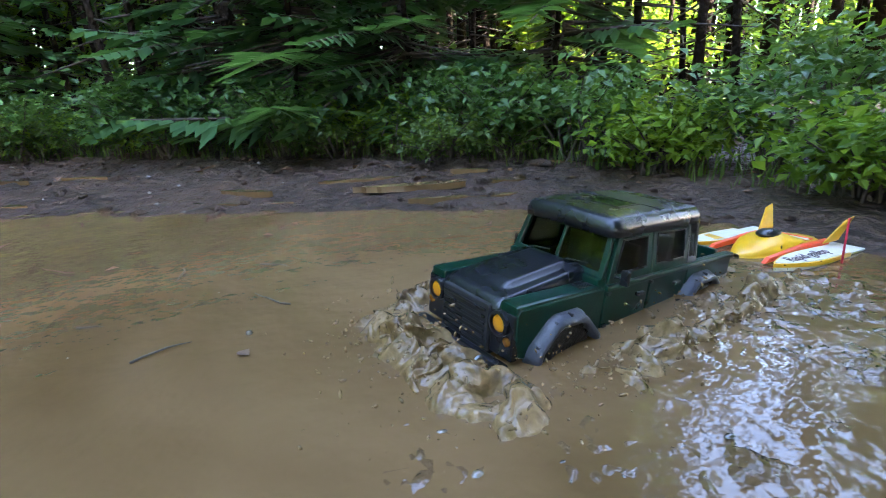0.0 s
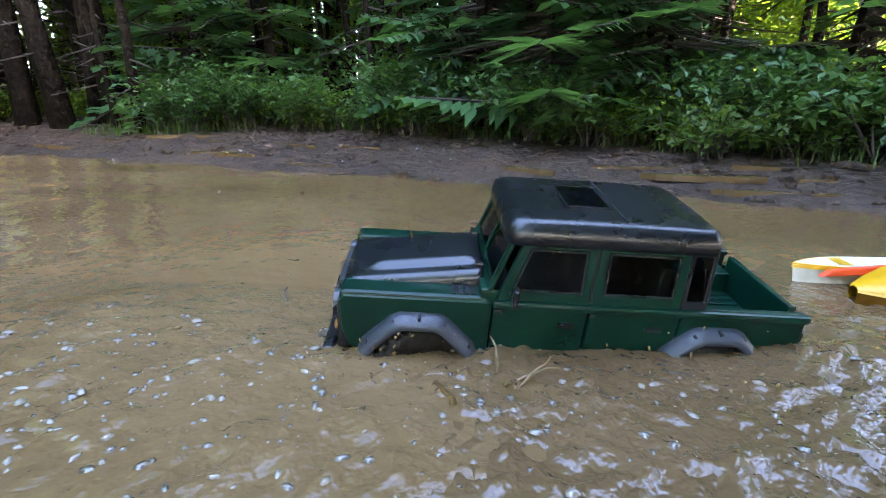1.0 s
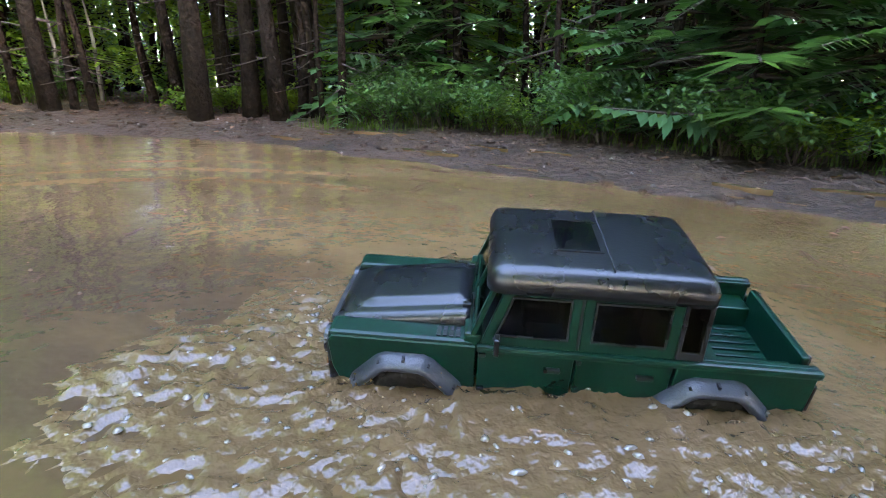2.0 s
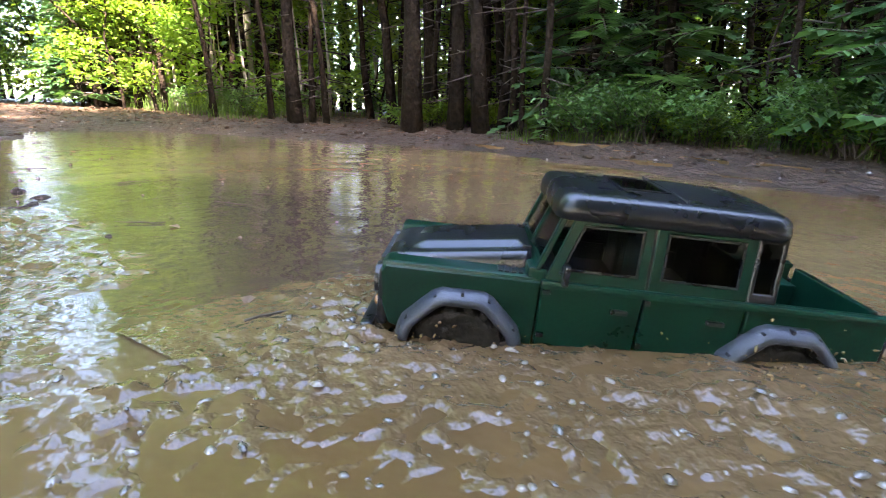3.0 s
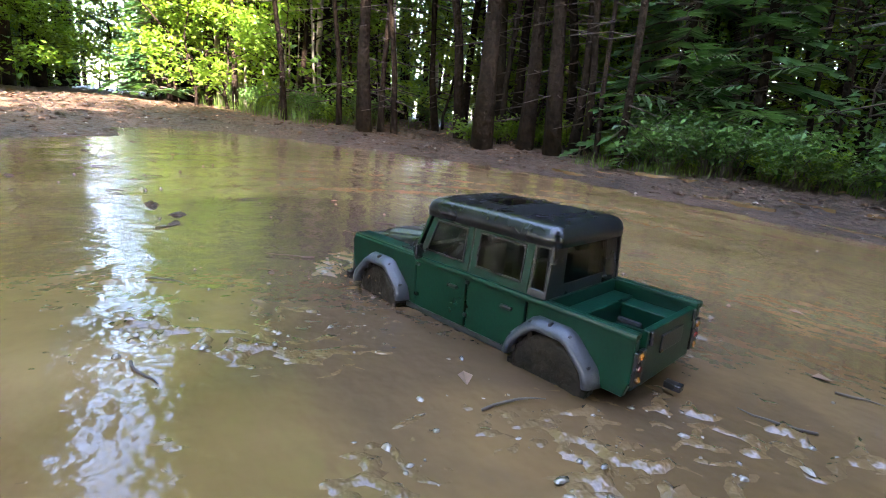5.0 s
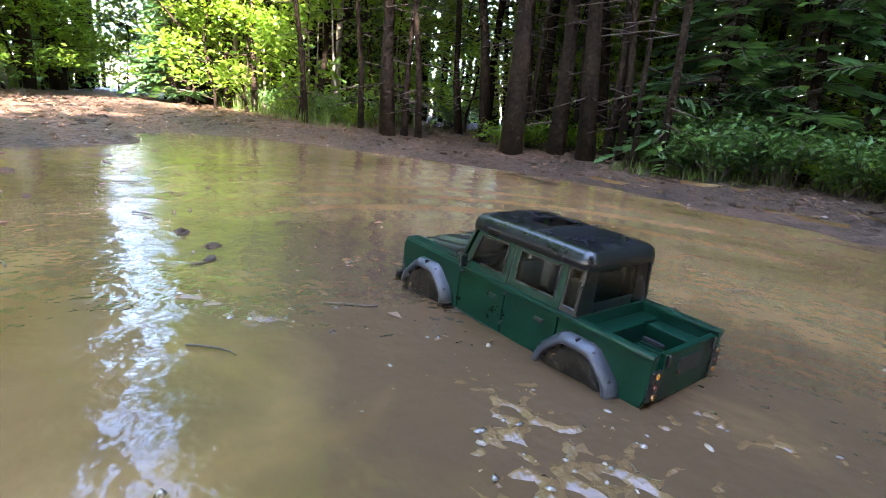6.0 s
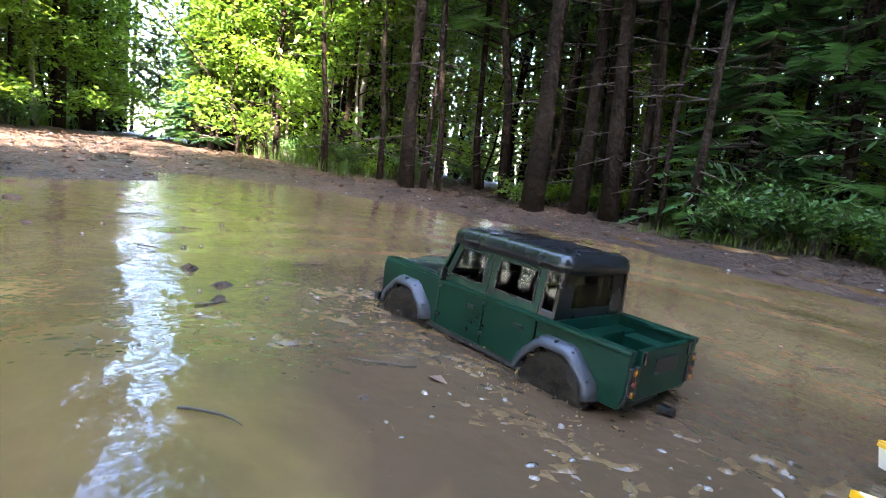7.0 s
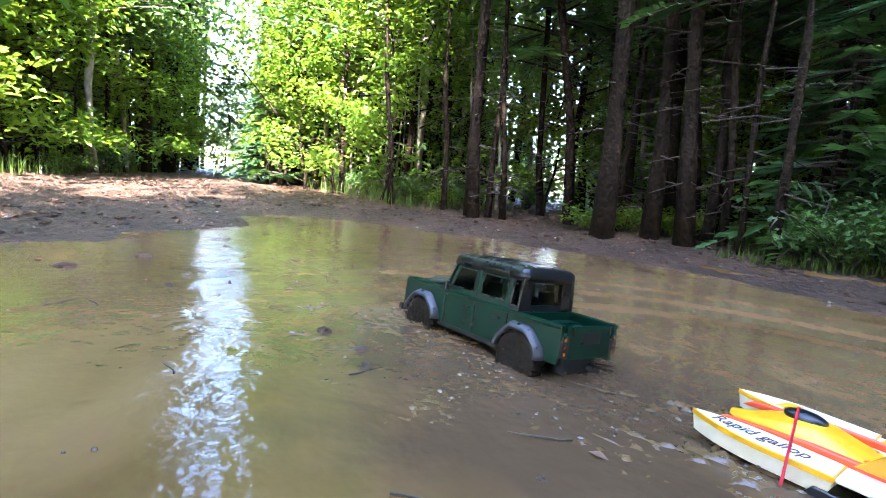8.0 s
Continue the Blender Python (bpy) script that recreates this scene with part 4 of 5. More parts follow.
# ---- trailer and boat (x ahead from the hitch) ----
def build_trailer():
    tr = new("boat_trailer")
    tagged(tr, "low black metal boat trailer half under water", "trailer")
    for s in (1, -1):
        part("drawbar", tube([(-0.004, s * 0.004, -0.014), (-0.25, s * 0.066, -0.008)], [0.005, 0.005], 8), M_BLACK, tr)
        part("rail", box((-0.55, s * 0.075 - 0.005, -0.004), (-0.24, s * 0.075 + 0.005, 0.008), 0.002), M_BLACK, tr)
        part("mudguard", bevelled(prism([(-0.47, 0.0), (-0.455, 0.022), (-0.39, 0.022), (-0.375, 0.0)], lambda a, b, d, s=s: (a, s * (0.082 + d), b), 0.035)), M_BLACK, tr)
        w = part("wheel", lathe([(0.016, -0.012), (0.034, -0.012), (0.036, 0.0), (0.034, 0.012), (0.016, 0.012)], 22), M_RUBBER, tr, smooth=True, at=pose(-0.422, s * 0.1, -0.022))
        part("bunk", box((-0.54, s * 0.045 - 0.008, 0.004), (-0.26, s * 0.045 + 0.008, 0.014), 0.002), M_BLACK, tr)
    for x in (-0.245, -0.39, -0.548):
        part("crossbar", box((x - 0.005, -0.078, -0.004), (x + 0.005, 0.078, 0.006), 0.002), M_BLACK, tr)
    part("tongue", tube([(0.008, 0, -0.014), (-0.26, 0, -0.012)], [0.0055, 0.0055], 8), M_BLACK, tr)
    part("coupler", box((-0.012, -0.007, -0.019), (0.014, 0.007, -0.005), 0.002), M_BLACK, tr)
    part("guide_post", tube([(-0.36, 0.128, -0.03), (-0.36, 0.124, 0.118)], [0.0022, 0.0018], 8), M_RED, tr, "thin red guide rod")
    part("deck", box((-0.54, -0.07, -0.012), (-0.25, 0.07, -0.006)), M_DARK, tr)
    for s in (1, -1):
        part("side_board", box((-0.545, s * 0.083 - 0.003, -0.034), (-0.25, s * 0.083 + 0.003, 0.010), 0.0015), M_BLACK, tr)
        part("top_rail", tube([(-0.56, s * 0.088, -0.004), (-0.235, s * 0.088, -0.004), (-0.205, s * 0.05, -0.008)], [0.003, 0.003, 0.003], 8), M_BLACK, tr)
        part("stake", tube([(-0.21, s * 0.055, -0.03), (-0.21, s * 0.055, -0.006)], [0.0025, 0.0025], 6), M_BLACK, tr)
    part("front_board", box((-0.252, -0.080, -0.034), (-0.246, 0.080, 0.000), 0.0015), M_BLACK, tr)
    part("front_rail", tube([(-0.205, -0.05, -0.008), (-0.205, 0.05, -0.008)], [0.003, 0.003], 8), M_BLACK, tr)
    return tr


def hull(outline, z0, z1, deck, flare=0.75):
    """Bottom outline narrowed by flare and lowered, deck edge, deck."""
    bm = bmesh.new()
    cx = sum(a for a, b in outline) / len(outline)
    cy = sum(b for a, b in outline) / len(outline)
    lo = [bm.verts.new((cx + (a - cx) * 0.93, cy + (b - cy) * flare, z0 + 0.012 * max(0, (a + 0.1) * 8) ** 2 * 0.2)) for a, b in outline]
    hi = [bm.verts.new((a, b, z1)) for a, b in outline]
    n = len(outline)
    for i in range(n):
        j = (i + 1) % n
        bm.faces.new((lo[i], lo[j], hi[j], hi[i]))
    bm.faces.new(lo[::-1])
    bm.faces.new(hi)
    bmesh.ops.recalc_face_normals(bm, faces=bm.faces)
    bmesh.ops.bevel(bm, geom=[e for e in bm.edges if all(v.co.z > z1 - 1e-5 for v in e.verts)], offset=0.003, segments=2, affect="EDGES")
    bmesh.ops.triangulate(bm, faces=[f for f in bm.faces if len(f.verts) > 4])
    return bm


def build_boat():
    boat = new("model_boat")
    tagged(boat, "yellow, orange and cream model hydroplane with twin sponsons", "model boat")
    for s in (1, -1):
        def nose(u):
            return 0.034 * math.sin(math.pi / 2 * min(1, u / 0.55)) ** 0.8 if u < 0.62 else 0.034 - 0.006 * (u - 0.62)
        us = [i / 18 for i in range(19)]
        line = [(-0.002 - 0.255 * u, s * (0.085 + nose(u))) for u in us] + [(-0.002 - 0.255 * u, s * (0.085 - nose(u) * 0.75)) for u in us[:0:-1]]
        sp = part("sponson", hull(line, -0.016, 0.016, None), M_WHITE, boat, "cream sponson with a yellow edge")
        part("edging", prism([(a, b * 1.006) for a, b in line], lambda a, b, d: (a, b, 0.0085 + d), 0.0072), M_YELLOW, sp, "yellow band round the deck edge")
        deck = [(-0.010 - 0.240 * u, s * (0.085 + max(0, nose(u) - 0.0045))) for u in us] + [(-0.010 - 0.240 * u, s * (0.085 - max(0, nose(u) * 0.75 - 0.0045))) for u in us[-1:0:-1]]
        part("deck_panel", prism(deck, lambda a, b, d: (a, b, 0.0158 + d), 0.0014), M_WHITE, sp, "cream deck panel")
        stripe = [(-0.085, s * 0.070), (-0.10, s * 0.105), (-0.125, s * 0.105), (-0.115, s * 0.068)]
        if s < 0:
            part("stripe", prism(stripe, lambda a, b, d: (a, b, 0.0172 + d), 0.0008), M_YELLOW, sp)
        part("side_strip", bevelled(prism([(-0.03, 0.004), (-0.20, 0.010), (-0.31, 0.012), (-0.31, 0.024), (-0.20, 0.024), (-0.05, 0.014)], lambda a, b, d, s=s: (a, s * (0.050 + d), b), 0.010)), M_ORANGE, boat, "red-orange side strip")
        part("fin", bevelled(prism([(-0.265, 0.0), (-0.335, 0.0), (-0.350, 0.052), (-0.318, 0.046)], lambda a, b, d, s=s: (a, s * (0.062 + 0.3 * b + d), 0.020 + b), 0.004)), M_YELLOW, boat, "upright yellow tail fin")
    n, k = 22, 13
    vs, fs = [], []
    for i in range(n):
        t = i / (n - 1)
        w = 0.052 * min(1, (t / 0.35 + 0.04) ** 0.6)
        h = 0.014 + 0.024 * math.exp(-((t - 0.45) / 0.24) ** 2)
        for j in range(k):
            a = math.pi * j / (k - 1)
            vs.append((-0.035 - 0.315 * t, w * math.cos(a), 0.002 + h * math.sin(a) ** 0.7 * (0.5 + 0.5 * min(1, t / 0.2))))
    for i in range(n - 1):
        for j in range(k - 1):
            q = i * k + j
            fs.append((q, q + 1, q + k + 1, q + k))
    o = len(vs)
    for i in range(n):
        for j in (0, k - 1):
            p = vs[i * k + j]
            vs.append((p[0], p[1] * 0.8, -0.014))
    for i in range(n - 1):
        fs.append((i * k + k, i * k, o + 2 * i, o + 2 * i + 2))
        fs.append((i * k + k - 1, i * k + k + k - 1, o + 2 * i + 3, o + 2 * i + 1))
        fs.append((o + 2 * i, o + 2 * i + 1, o + 2 * i + 3, o + 2 * i + 2))
    fs.append(tuple([(n - 1) * k + j for j in range(k)] + [o + 2 * n - 1, o + 2 * n - 2]))
    c = new("centre_hull", raw("centre_hull", vs, fs, M_YELLOW, True))
    c.parent = boat
    bm = bmesh.new()
    bmesh.ops.create_uvsphere(bm, u_segments=16, v_segments=10, radius=1.0, matrix=Matrix.Translation((-0.165, 0, 0.0375)) @ Matrix.Diagonal((0.038, 0.020, 0.010, 1)))
    part("cockpit", bm, M_BLACK, boat, "black cockpit canopy", True)
    for j in range(4):
        part("hull_stripe", box((-0.26 - 0.016 * j, -0.03, 0.0165 + 0.0), (-0.252 - 0.016 * j, 0.03, 0.0195), 0.001), M_ORANGE if j % 2 else M_WHITE, boat)
    part("cross_wing", box((-0.345, -0.112, 0.008), (-0.24, 0.112, 0.014), 0.003), M_WHITE, boat, "cream rear deck")
    # lettering on the port sponson
    for s in (1,):
        cu = bpy.data.curves.new("lettering", "FONT")
        cu.body = "Rapid gallop"
        cu.size = 0.034
        cu.extrude = 0.0002
        cu.shear = 0.3
        tmp = bpy.data.objects.new("lettering", cu)
        me = bpy.data.meshes.new_from_object(tmp)
        bpy.data.objects.remove(tmp)
        me.materials.clear()
        me.materials.append(M_INK)
        ob = new("lettering", me)
        ob.parent = boat
        ob.matrix_basis = Matrix.Translation((-0.045, 0.100, 0.0180)) @ pose(0, 0, 0, 0, 0, 180)
        tagged(ob, "dark red handwritten boat name")
    return boat


TRAILER, BOAT = build_trailer(), build_boat()
for o in BOAT.children_recursive:  # true length of the hull
    o.data.transform(Matrix.Diagonal((0.76, 1, 1, 1)))
    o.matrix_basis.translation.x *= 0.76


# ---- choppy water, splashes and floating bits ----
def chop_mesh(seed, rx, ry, amp, cell, mat, step=0.0075, base=-0.007):
    """A patch of choppy water with short sharp crests, whose rim dips below the surface."""
    xs, ys = np.arange(-rx, rx + 1e-6, step), np.arange(-ry, ry + 1e-6, step)
    n, k = len(xs), len(ys)
    vs = []
    for x in xs:
        for y in ys:
            q = math.hypot(x / rx, y / ry) + 0.2 * noise.noise((x * 6, y * 6, seed))
            fade = max(0.0, min(1.0, (1.0 - q) / 0.5))
            wx = x + 0.6 * cell * noise.noise((x / cell * 0.7, y / cell * 0.7, seed + 40))
            wy = y + 0.6 * cell * noise.noise((x / cell * 0.7, y / cell * 0.7, seed + 70))
            a = 1 - abs(noise.noise((wx / cell * 0.62, wy / cell, seed * 3.1)))
            b = 1 - abs(noise.noise((wx / cell * 2.1, wy / cell * 1.6, seed + 9.0)))
            calm = 0.35 + 0.65 * min(1.0, max(0.0, 0.5 + 1.6 * noise.noise((x * 9, y * 9, seed + 20))))
            vs.append((x, y, amp * fade * calm * (a ** 3 * 1.25 + 0.5 * b ** 3 - 0.62) + base * (1 - fade)))
    fs = [(i * k + j, (i + 1) * k + j, (i + 1) * k + j + 1, i * k + j + 1) for i in range(n - 1) for j in range(k - 1)]
    return raw("wave_patch", vs, fs, mat, True)


def glint_fleck_mesh(seed, patch, count, top):
    """Wet bubble domes on a wave patch's higher crests, added to make sky glints."""
    rng = np.random.default_rng(int(seed) + 300)
    co = np.array([v.co[:] for v in patch.vertices])
    high = co[co[:, 2] > np.quantile(co[:, 2], top)]
    vs, fs = [], []
    for p in high[rng.integers(0, len(high), count)]:
        r, st, az = 0.0042 * rng.uniform(0.1, 1.0) ** 2 + 0.0008, rng.uniform(1.0, 1.9), rng.uniform(0, 6.28)
        o = len(vs)
        for ring, lift in ((1.0, -0.0004), (0.7, 0.4 * r), (0.3, 0.55 * r)):
            for k in range(7):
                a = 6.2832 * k / 7
                x, y = st * math.cos(a) * ring * rng.uniform(0.75, 1.15), math.sin(a) * ring * rng.uniform(0.75, 1.15)
                vs.append((p[0] + r * (x * math.cos(az) - y * math.sin(az)), p[1] + r * (x * math.sin(az) + y * math.cos(az)), p[2] + lift))
        fs += [(o + j + k, o + j + (k + 1) % 7, o + j + 7 + (k + 1) % 7, o + j + 7 + k) for j in (0, 7) for k in range(7)] + [tuple(range(o + 14, o + 21))]
    return raw("glint_flecks", vs, fs, M_FOAM, True)


def foamed(wave, seed, count, top=0.8):
    ob = new("froth", glint_fleck_mesh(seed, wave.data, count, top))
    ob.parent = wave
    tagged(ob, "small wet bubbles on the crests, added to glint", kind="stuff")


def crest_mesh(seed, length, height, depth, curl=0.3, n=150, k=40):
    """A ragged breaking crest along x, facing +y."""
    vs, fs = [], []
    for i in range(n):
        u = i / (n - 1)
        env = math.sin(math.pi * u) ** 0.6
        rag = 0.72 + 0.4 * noise.noise((u * 5, seed, 0.0)) + 0.22 * noise.noise((u * 17, seed, 4.0)) + 0.14 * noise.noise((u * 45, seed, 8.0))
        h = height * env * max(0.15, rag)
        for j in range(k):
            v = j / (k - 1)
            prof = math.sin(math.pi * v) ** 1.4
            y = (v - 0.5) * depth + curl * h * prof
            z = -0.012 + h * prof
            d = 0.26 * h * prof + 0.0012
            p = Vector((u * length * 34, v * 7, seed * 5.0))
            e = noise.noise_vector(p * 0.55) * d * 1.9 + noise.noise_vector(p * 1.3) * d * 1.0 + noise.noise_vector(p * 3.4) * d * 0.4
            vs.append(((u - 0.5) * length + e.x, y + e.y, z + e.z * 1.2))
    for i in range(n - 1):
        for j in range(k - 1):
            a = i * k + j
            fs.append((a, a + k, a + k + 1, a + 1))
    return raw("crest", vs, fs, M_SPLASH, True)


def spray_mesh(seed, count, size, sx, sy, sz):
    """Flying drops and strings of muddy water."""
    rng = np.random.default_rng(seed)
    bm = bmesh.new()
    for i in range(count):
        r = size * rng.uniform(0.3, 1.0) ** 1.5
        p = rng.normal(size=3) * [sx, sy, 0]
        p[2] = abs(rng.normal()) * sz
        st = rng.uniform(1.0, 2.6)
        m = Matrix.Translation(p) @ pose(0, 0, 0, *rng.uniform(0, 360, 3)) @ Matrix.Diagonal((r, r * rng.uniform(0.6, 1), r * st, 1))
        bmesh.ops.create_icosphere(bm, subdivisions=1, radius=1.0, matrix=m)
    return mesh_of("drops", bm, M_SPLASH, True)


M_SPLASH = material("muddy_splash", (0.060, 0.034, 0.013), rough=0.22, color2=(0.24, 0.15, 0.062), scale=14, fine=90, bump=0.6, dist=0.004, spec=0.45)

M_FOAM = material("foam", (0.13, 0.10, 0.07), rough=0.05, var=0.4, bump=0.0, spec=0.9, island=0.5)
WAVES, RIPPLES, SPLASHES = [], [], []


def build_wake():
    for seed, rx, ry, amp, cell, off in ((1.0, 0.42, 0.34, 0.011, 0.026, (-0.25, 0.30)), (2.0, 0.36, 0.30, 0.012, 0.024, (0.10, 0.26)), (3.0, 0.40, 0.30, 0.015, 0.026, (-0.62, 0.12)),
                                         (4.0, 0.32, 0.26, 0.011, 0.026, (-0.25, -0.26)), (5.0, 0.24, 0.26, 0.011, 0.025, (0.08, 0.0))):
        ob = new("wave", chop_mesh(seed, rx, ry, amp, cell, M_CHOP))
        tagged(ob, "patch of choppy brown water churned up by the truck", "wave", "waves of the wake")
        foamed(ob, seed, 120)
        WAVES.append((ob, off, seed))
    late = [(0, -0.03), (1.8, -0.03), (2.6, 0.002), (3.8, 0.001), (4.5, -0.002), (5.4, -0.010), (8.0, -0.014)]
    early = [(0, -0.03), (0.5, -0.02), (0.85, 0.007), (1.3, 0.007), (1.7, 0.006), (2.6, -0.012), (8.0, -0.02)]
    for seed, x, y, turn, track in ((11.0, -1.62, -0.60, 20, late), (12.0, -1.32, -0.72, 70, late), (13.0, -1.98, -0.62, 40, late), (14.0, -0.98, 0.22, 10, early), (15.0, -0.72, 0.16, 60, early)):
        ob = new("wave", chop_mesh(seed, 0.36, 0.29, 0.008, 0.032, M_CHOP if track is late else M_FROTHY))
        tagged(ob, "spreading brown ripples of the fading wake", "wave", "waves of the wake")
        foamed(ob, seed, 50 if track is late else 260)
        RIPPLES.append((ob, x, y, turn, seed, track))
    specs = (("bow", 0.42, 0.074, 0.19), ("left", 0.50, 0.056, 0.17), ("tail", 0.34, 0.05, 0.10), ("right", 0.30, 0.05, 0.1))
    for i, (nm, ln, h, d) in enumerate(specs):
        ob = new("splash", crest_mesh(3.0 + i, ln, h, d))
        tagged(ob, "breaking brown bow wave thrown up by the truck", "splash", "splashes of the truck")
        SPLASHES.append((nm, ob))
    for i, (nm, c, s, sp) in enumerate((("drops_bow", 420, 0.0026, (0.06, 0.09, 0.04)), ("drops_left", 420, 0.0026, (0.14, 0.03, 0.035)), ("drops_front_wheel", 110, 0.0020, (0.05, 0.035, 0.016)), ("drops_rear_wheel", 120, 0.0020, (0.065, 0.045, 0.014)))):
        ob = new("spray", spray_mesh(50 + i, c, s, *sp))
        tagged(ob, "flying drops of muddy water", "spray", kind="stuff")
        SPLASHES.append((nm, ob))
    for i, (nm, c, reach) in enumerate((("string_bow", 7, 0.11), ("string_wheel", 6, 0.12))):
        ob = new("splash", string_mesh(90 + i, c, reach))
        tagged(ob, "twisted brown strings of water flung up by the wheels", "splash", "splashes of the truck")
        SPLASHES.append((nm, ob))


def string_mesh(seed, count, reach):
    """Twisted strings of muddy water that the wheels fling up."""
    rng = np.random.default_rng(seed)
    bm = bmesh.new()
    for i in range(count):
        az, ln = rng.uniform(0, 6.28), reach * rng.uniform(0.5, 1.0)
        p, d = np.array([rng.normal() * 0.02, rng.normal() * 0.02, -0.02]), np.array([math.cos(az), math.sin(az), rng.uniform(0.6, 1.6)])
        pts, rad = [], []
        for k in range(9):
            pts.append(tuple(p))
            rad.append((0.0042 - 0.0036 * k / 8) * rng.uniform(0.6, 1.3))
            d = d + rng.normal(size=3) * 0.35 - np.array([0, 0, 0.16])
            p = p + d / np.linalg.norm(d) * ln / 8
        add_tube(bm, pts, rad, 7)
    return mesh_of("strings", bm, M_SPLASH, True)


def twig(seed, ln, r):
    rng = np.random.default_rng(seed)
    pts, p, d = [], np.zeros(3), np.array([1.0, 0, 0])
    for i in range(6):
        pts.append(tuple(p))
        d = d + rng.normal(size=3) * [0.1, 0.3, 0.06]
        p = p + d / np.linalg.norm(d) * ln / 5
    return tube(pts, [r, r * 0.95, r * 0.9, r * 0.8, r * 0.6, r * 0.3], 6)


def build_floaters():
    rng = np.random.default_rng(77)
    tw = [mesh_of("twig", twig(80 + i, 0.05 + 0.015 * i, 0.0017), M_TWIG, True) for i in range(4)]
    v, f = leaf_cloud(np.random.default_rng(5), [(0, 0, 0)], 1, (0, 0, 0), 0.035, 1.3, 0.15)
    lf = raw("leaf", v, f, M_LITTER)
    n = 0
    while n < 130:
        x, y = rng.uniform(-5.5, 0.4), rng.uniform(-1.6, 1.5)
        if float(shore_distance(np.array([x]), np.array([y]))[0]) > -0.1:
            continue
        n += 1
        if n % 3:
            ob = new("floating_twig", tw[n % 4])
            tagged(ob, "short dark twig floating on the puddle", "twig", "floating debris")
        else:
            ob = new("floating_leaf", lf)
            tagged(ob, "small brown leaf floating on the puddle", "leaf", "floating debris")
        ob.matrix_basis = pose(x, y, 0.0025, 0, 0, rng.uniform(0, 360))
    # foam and bubbles
    bm = bmesh.new()
    for i in range(170):
        x, y = rng.uniform(-4.5, 0.3), rng.uniform(-1.3, 1.3)
        r = 0.006 * rng.uniform(0.25, 1.0) ** 2
        bmesh.ops.create_uvsphere(bm, u_segments=6, v_segments=4, radius=r, matrix=Matrix.Translation((x, y, 0.0)))
    tagged(part("foam_bubbles", bm, M_FOAM, smooth=True), "pale foam bubbles drifting on the water", "foam", kind="stuff")

    # lumps of mud that break the surface
    def clod(seed, r, flat):
        bm = bmesh.new()
        bmesh.ops.create_icosphere(bm, subdivisions=3, radius=1.0)
        for v in bm.verts:
            d = 1 + 0.35 * noise.noise(v.co * 1.7 + Vector((seed, 0, 0))) + 0.18 * noise.noise(v.co * 4.5 + Vector((seed, 3, 0)))
            v.co = Vector((v.co.x * r * d, v.co.y * r * d * 0.7, v.co.z * r * flat * d))
        return bm
    for i, (x, y, r, flat) in enumerate(CLODS):
        ob = part("mud_clod", clod(7.3 * i, r, flat), M_MUD, smooth=True, at=pose(x, y, -0.25 * r * flat, 0, 0, 47 * i))
        tagged(ob, "wet dark lump of mud breaking the water", "mud clod", "mud clods")


CLODS = ((-2.50, -0.54, 0.022, 0.6), (-3.5, -0.95, 0.03, 0.5), (-2.36, -0.50, 0.02, 0.5), (-2.27, -0.52, 0.016, 0.45), (-1.85, -0.43, 0.008, 0.6), (-3.0, -0.86, 0.016, 0.5), (-3.3, -1.15, 0.035, 0.4))


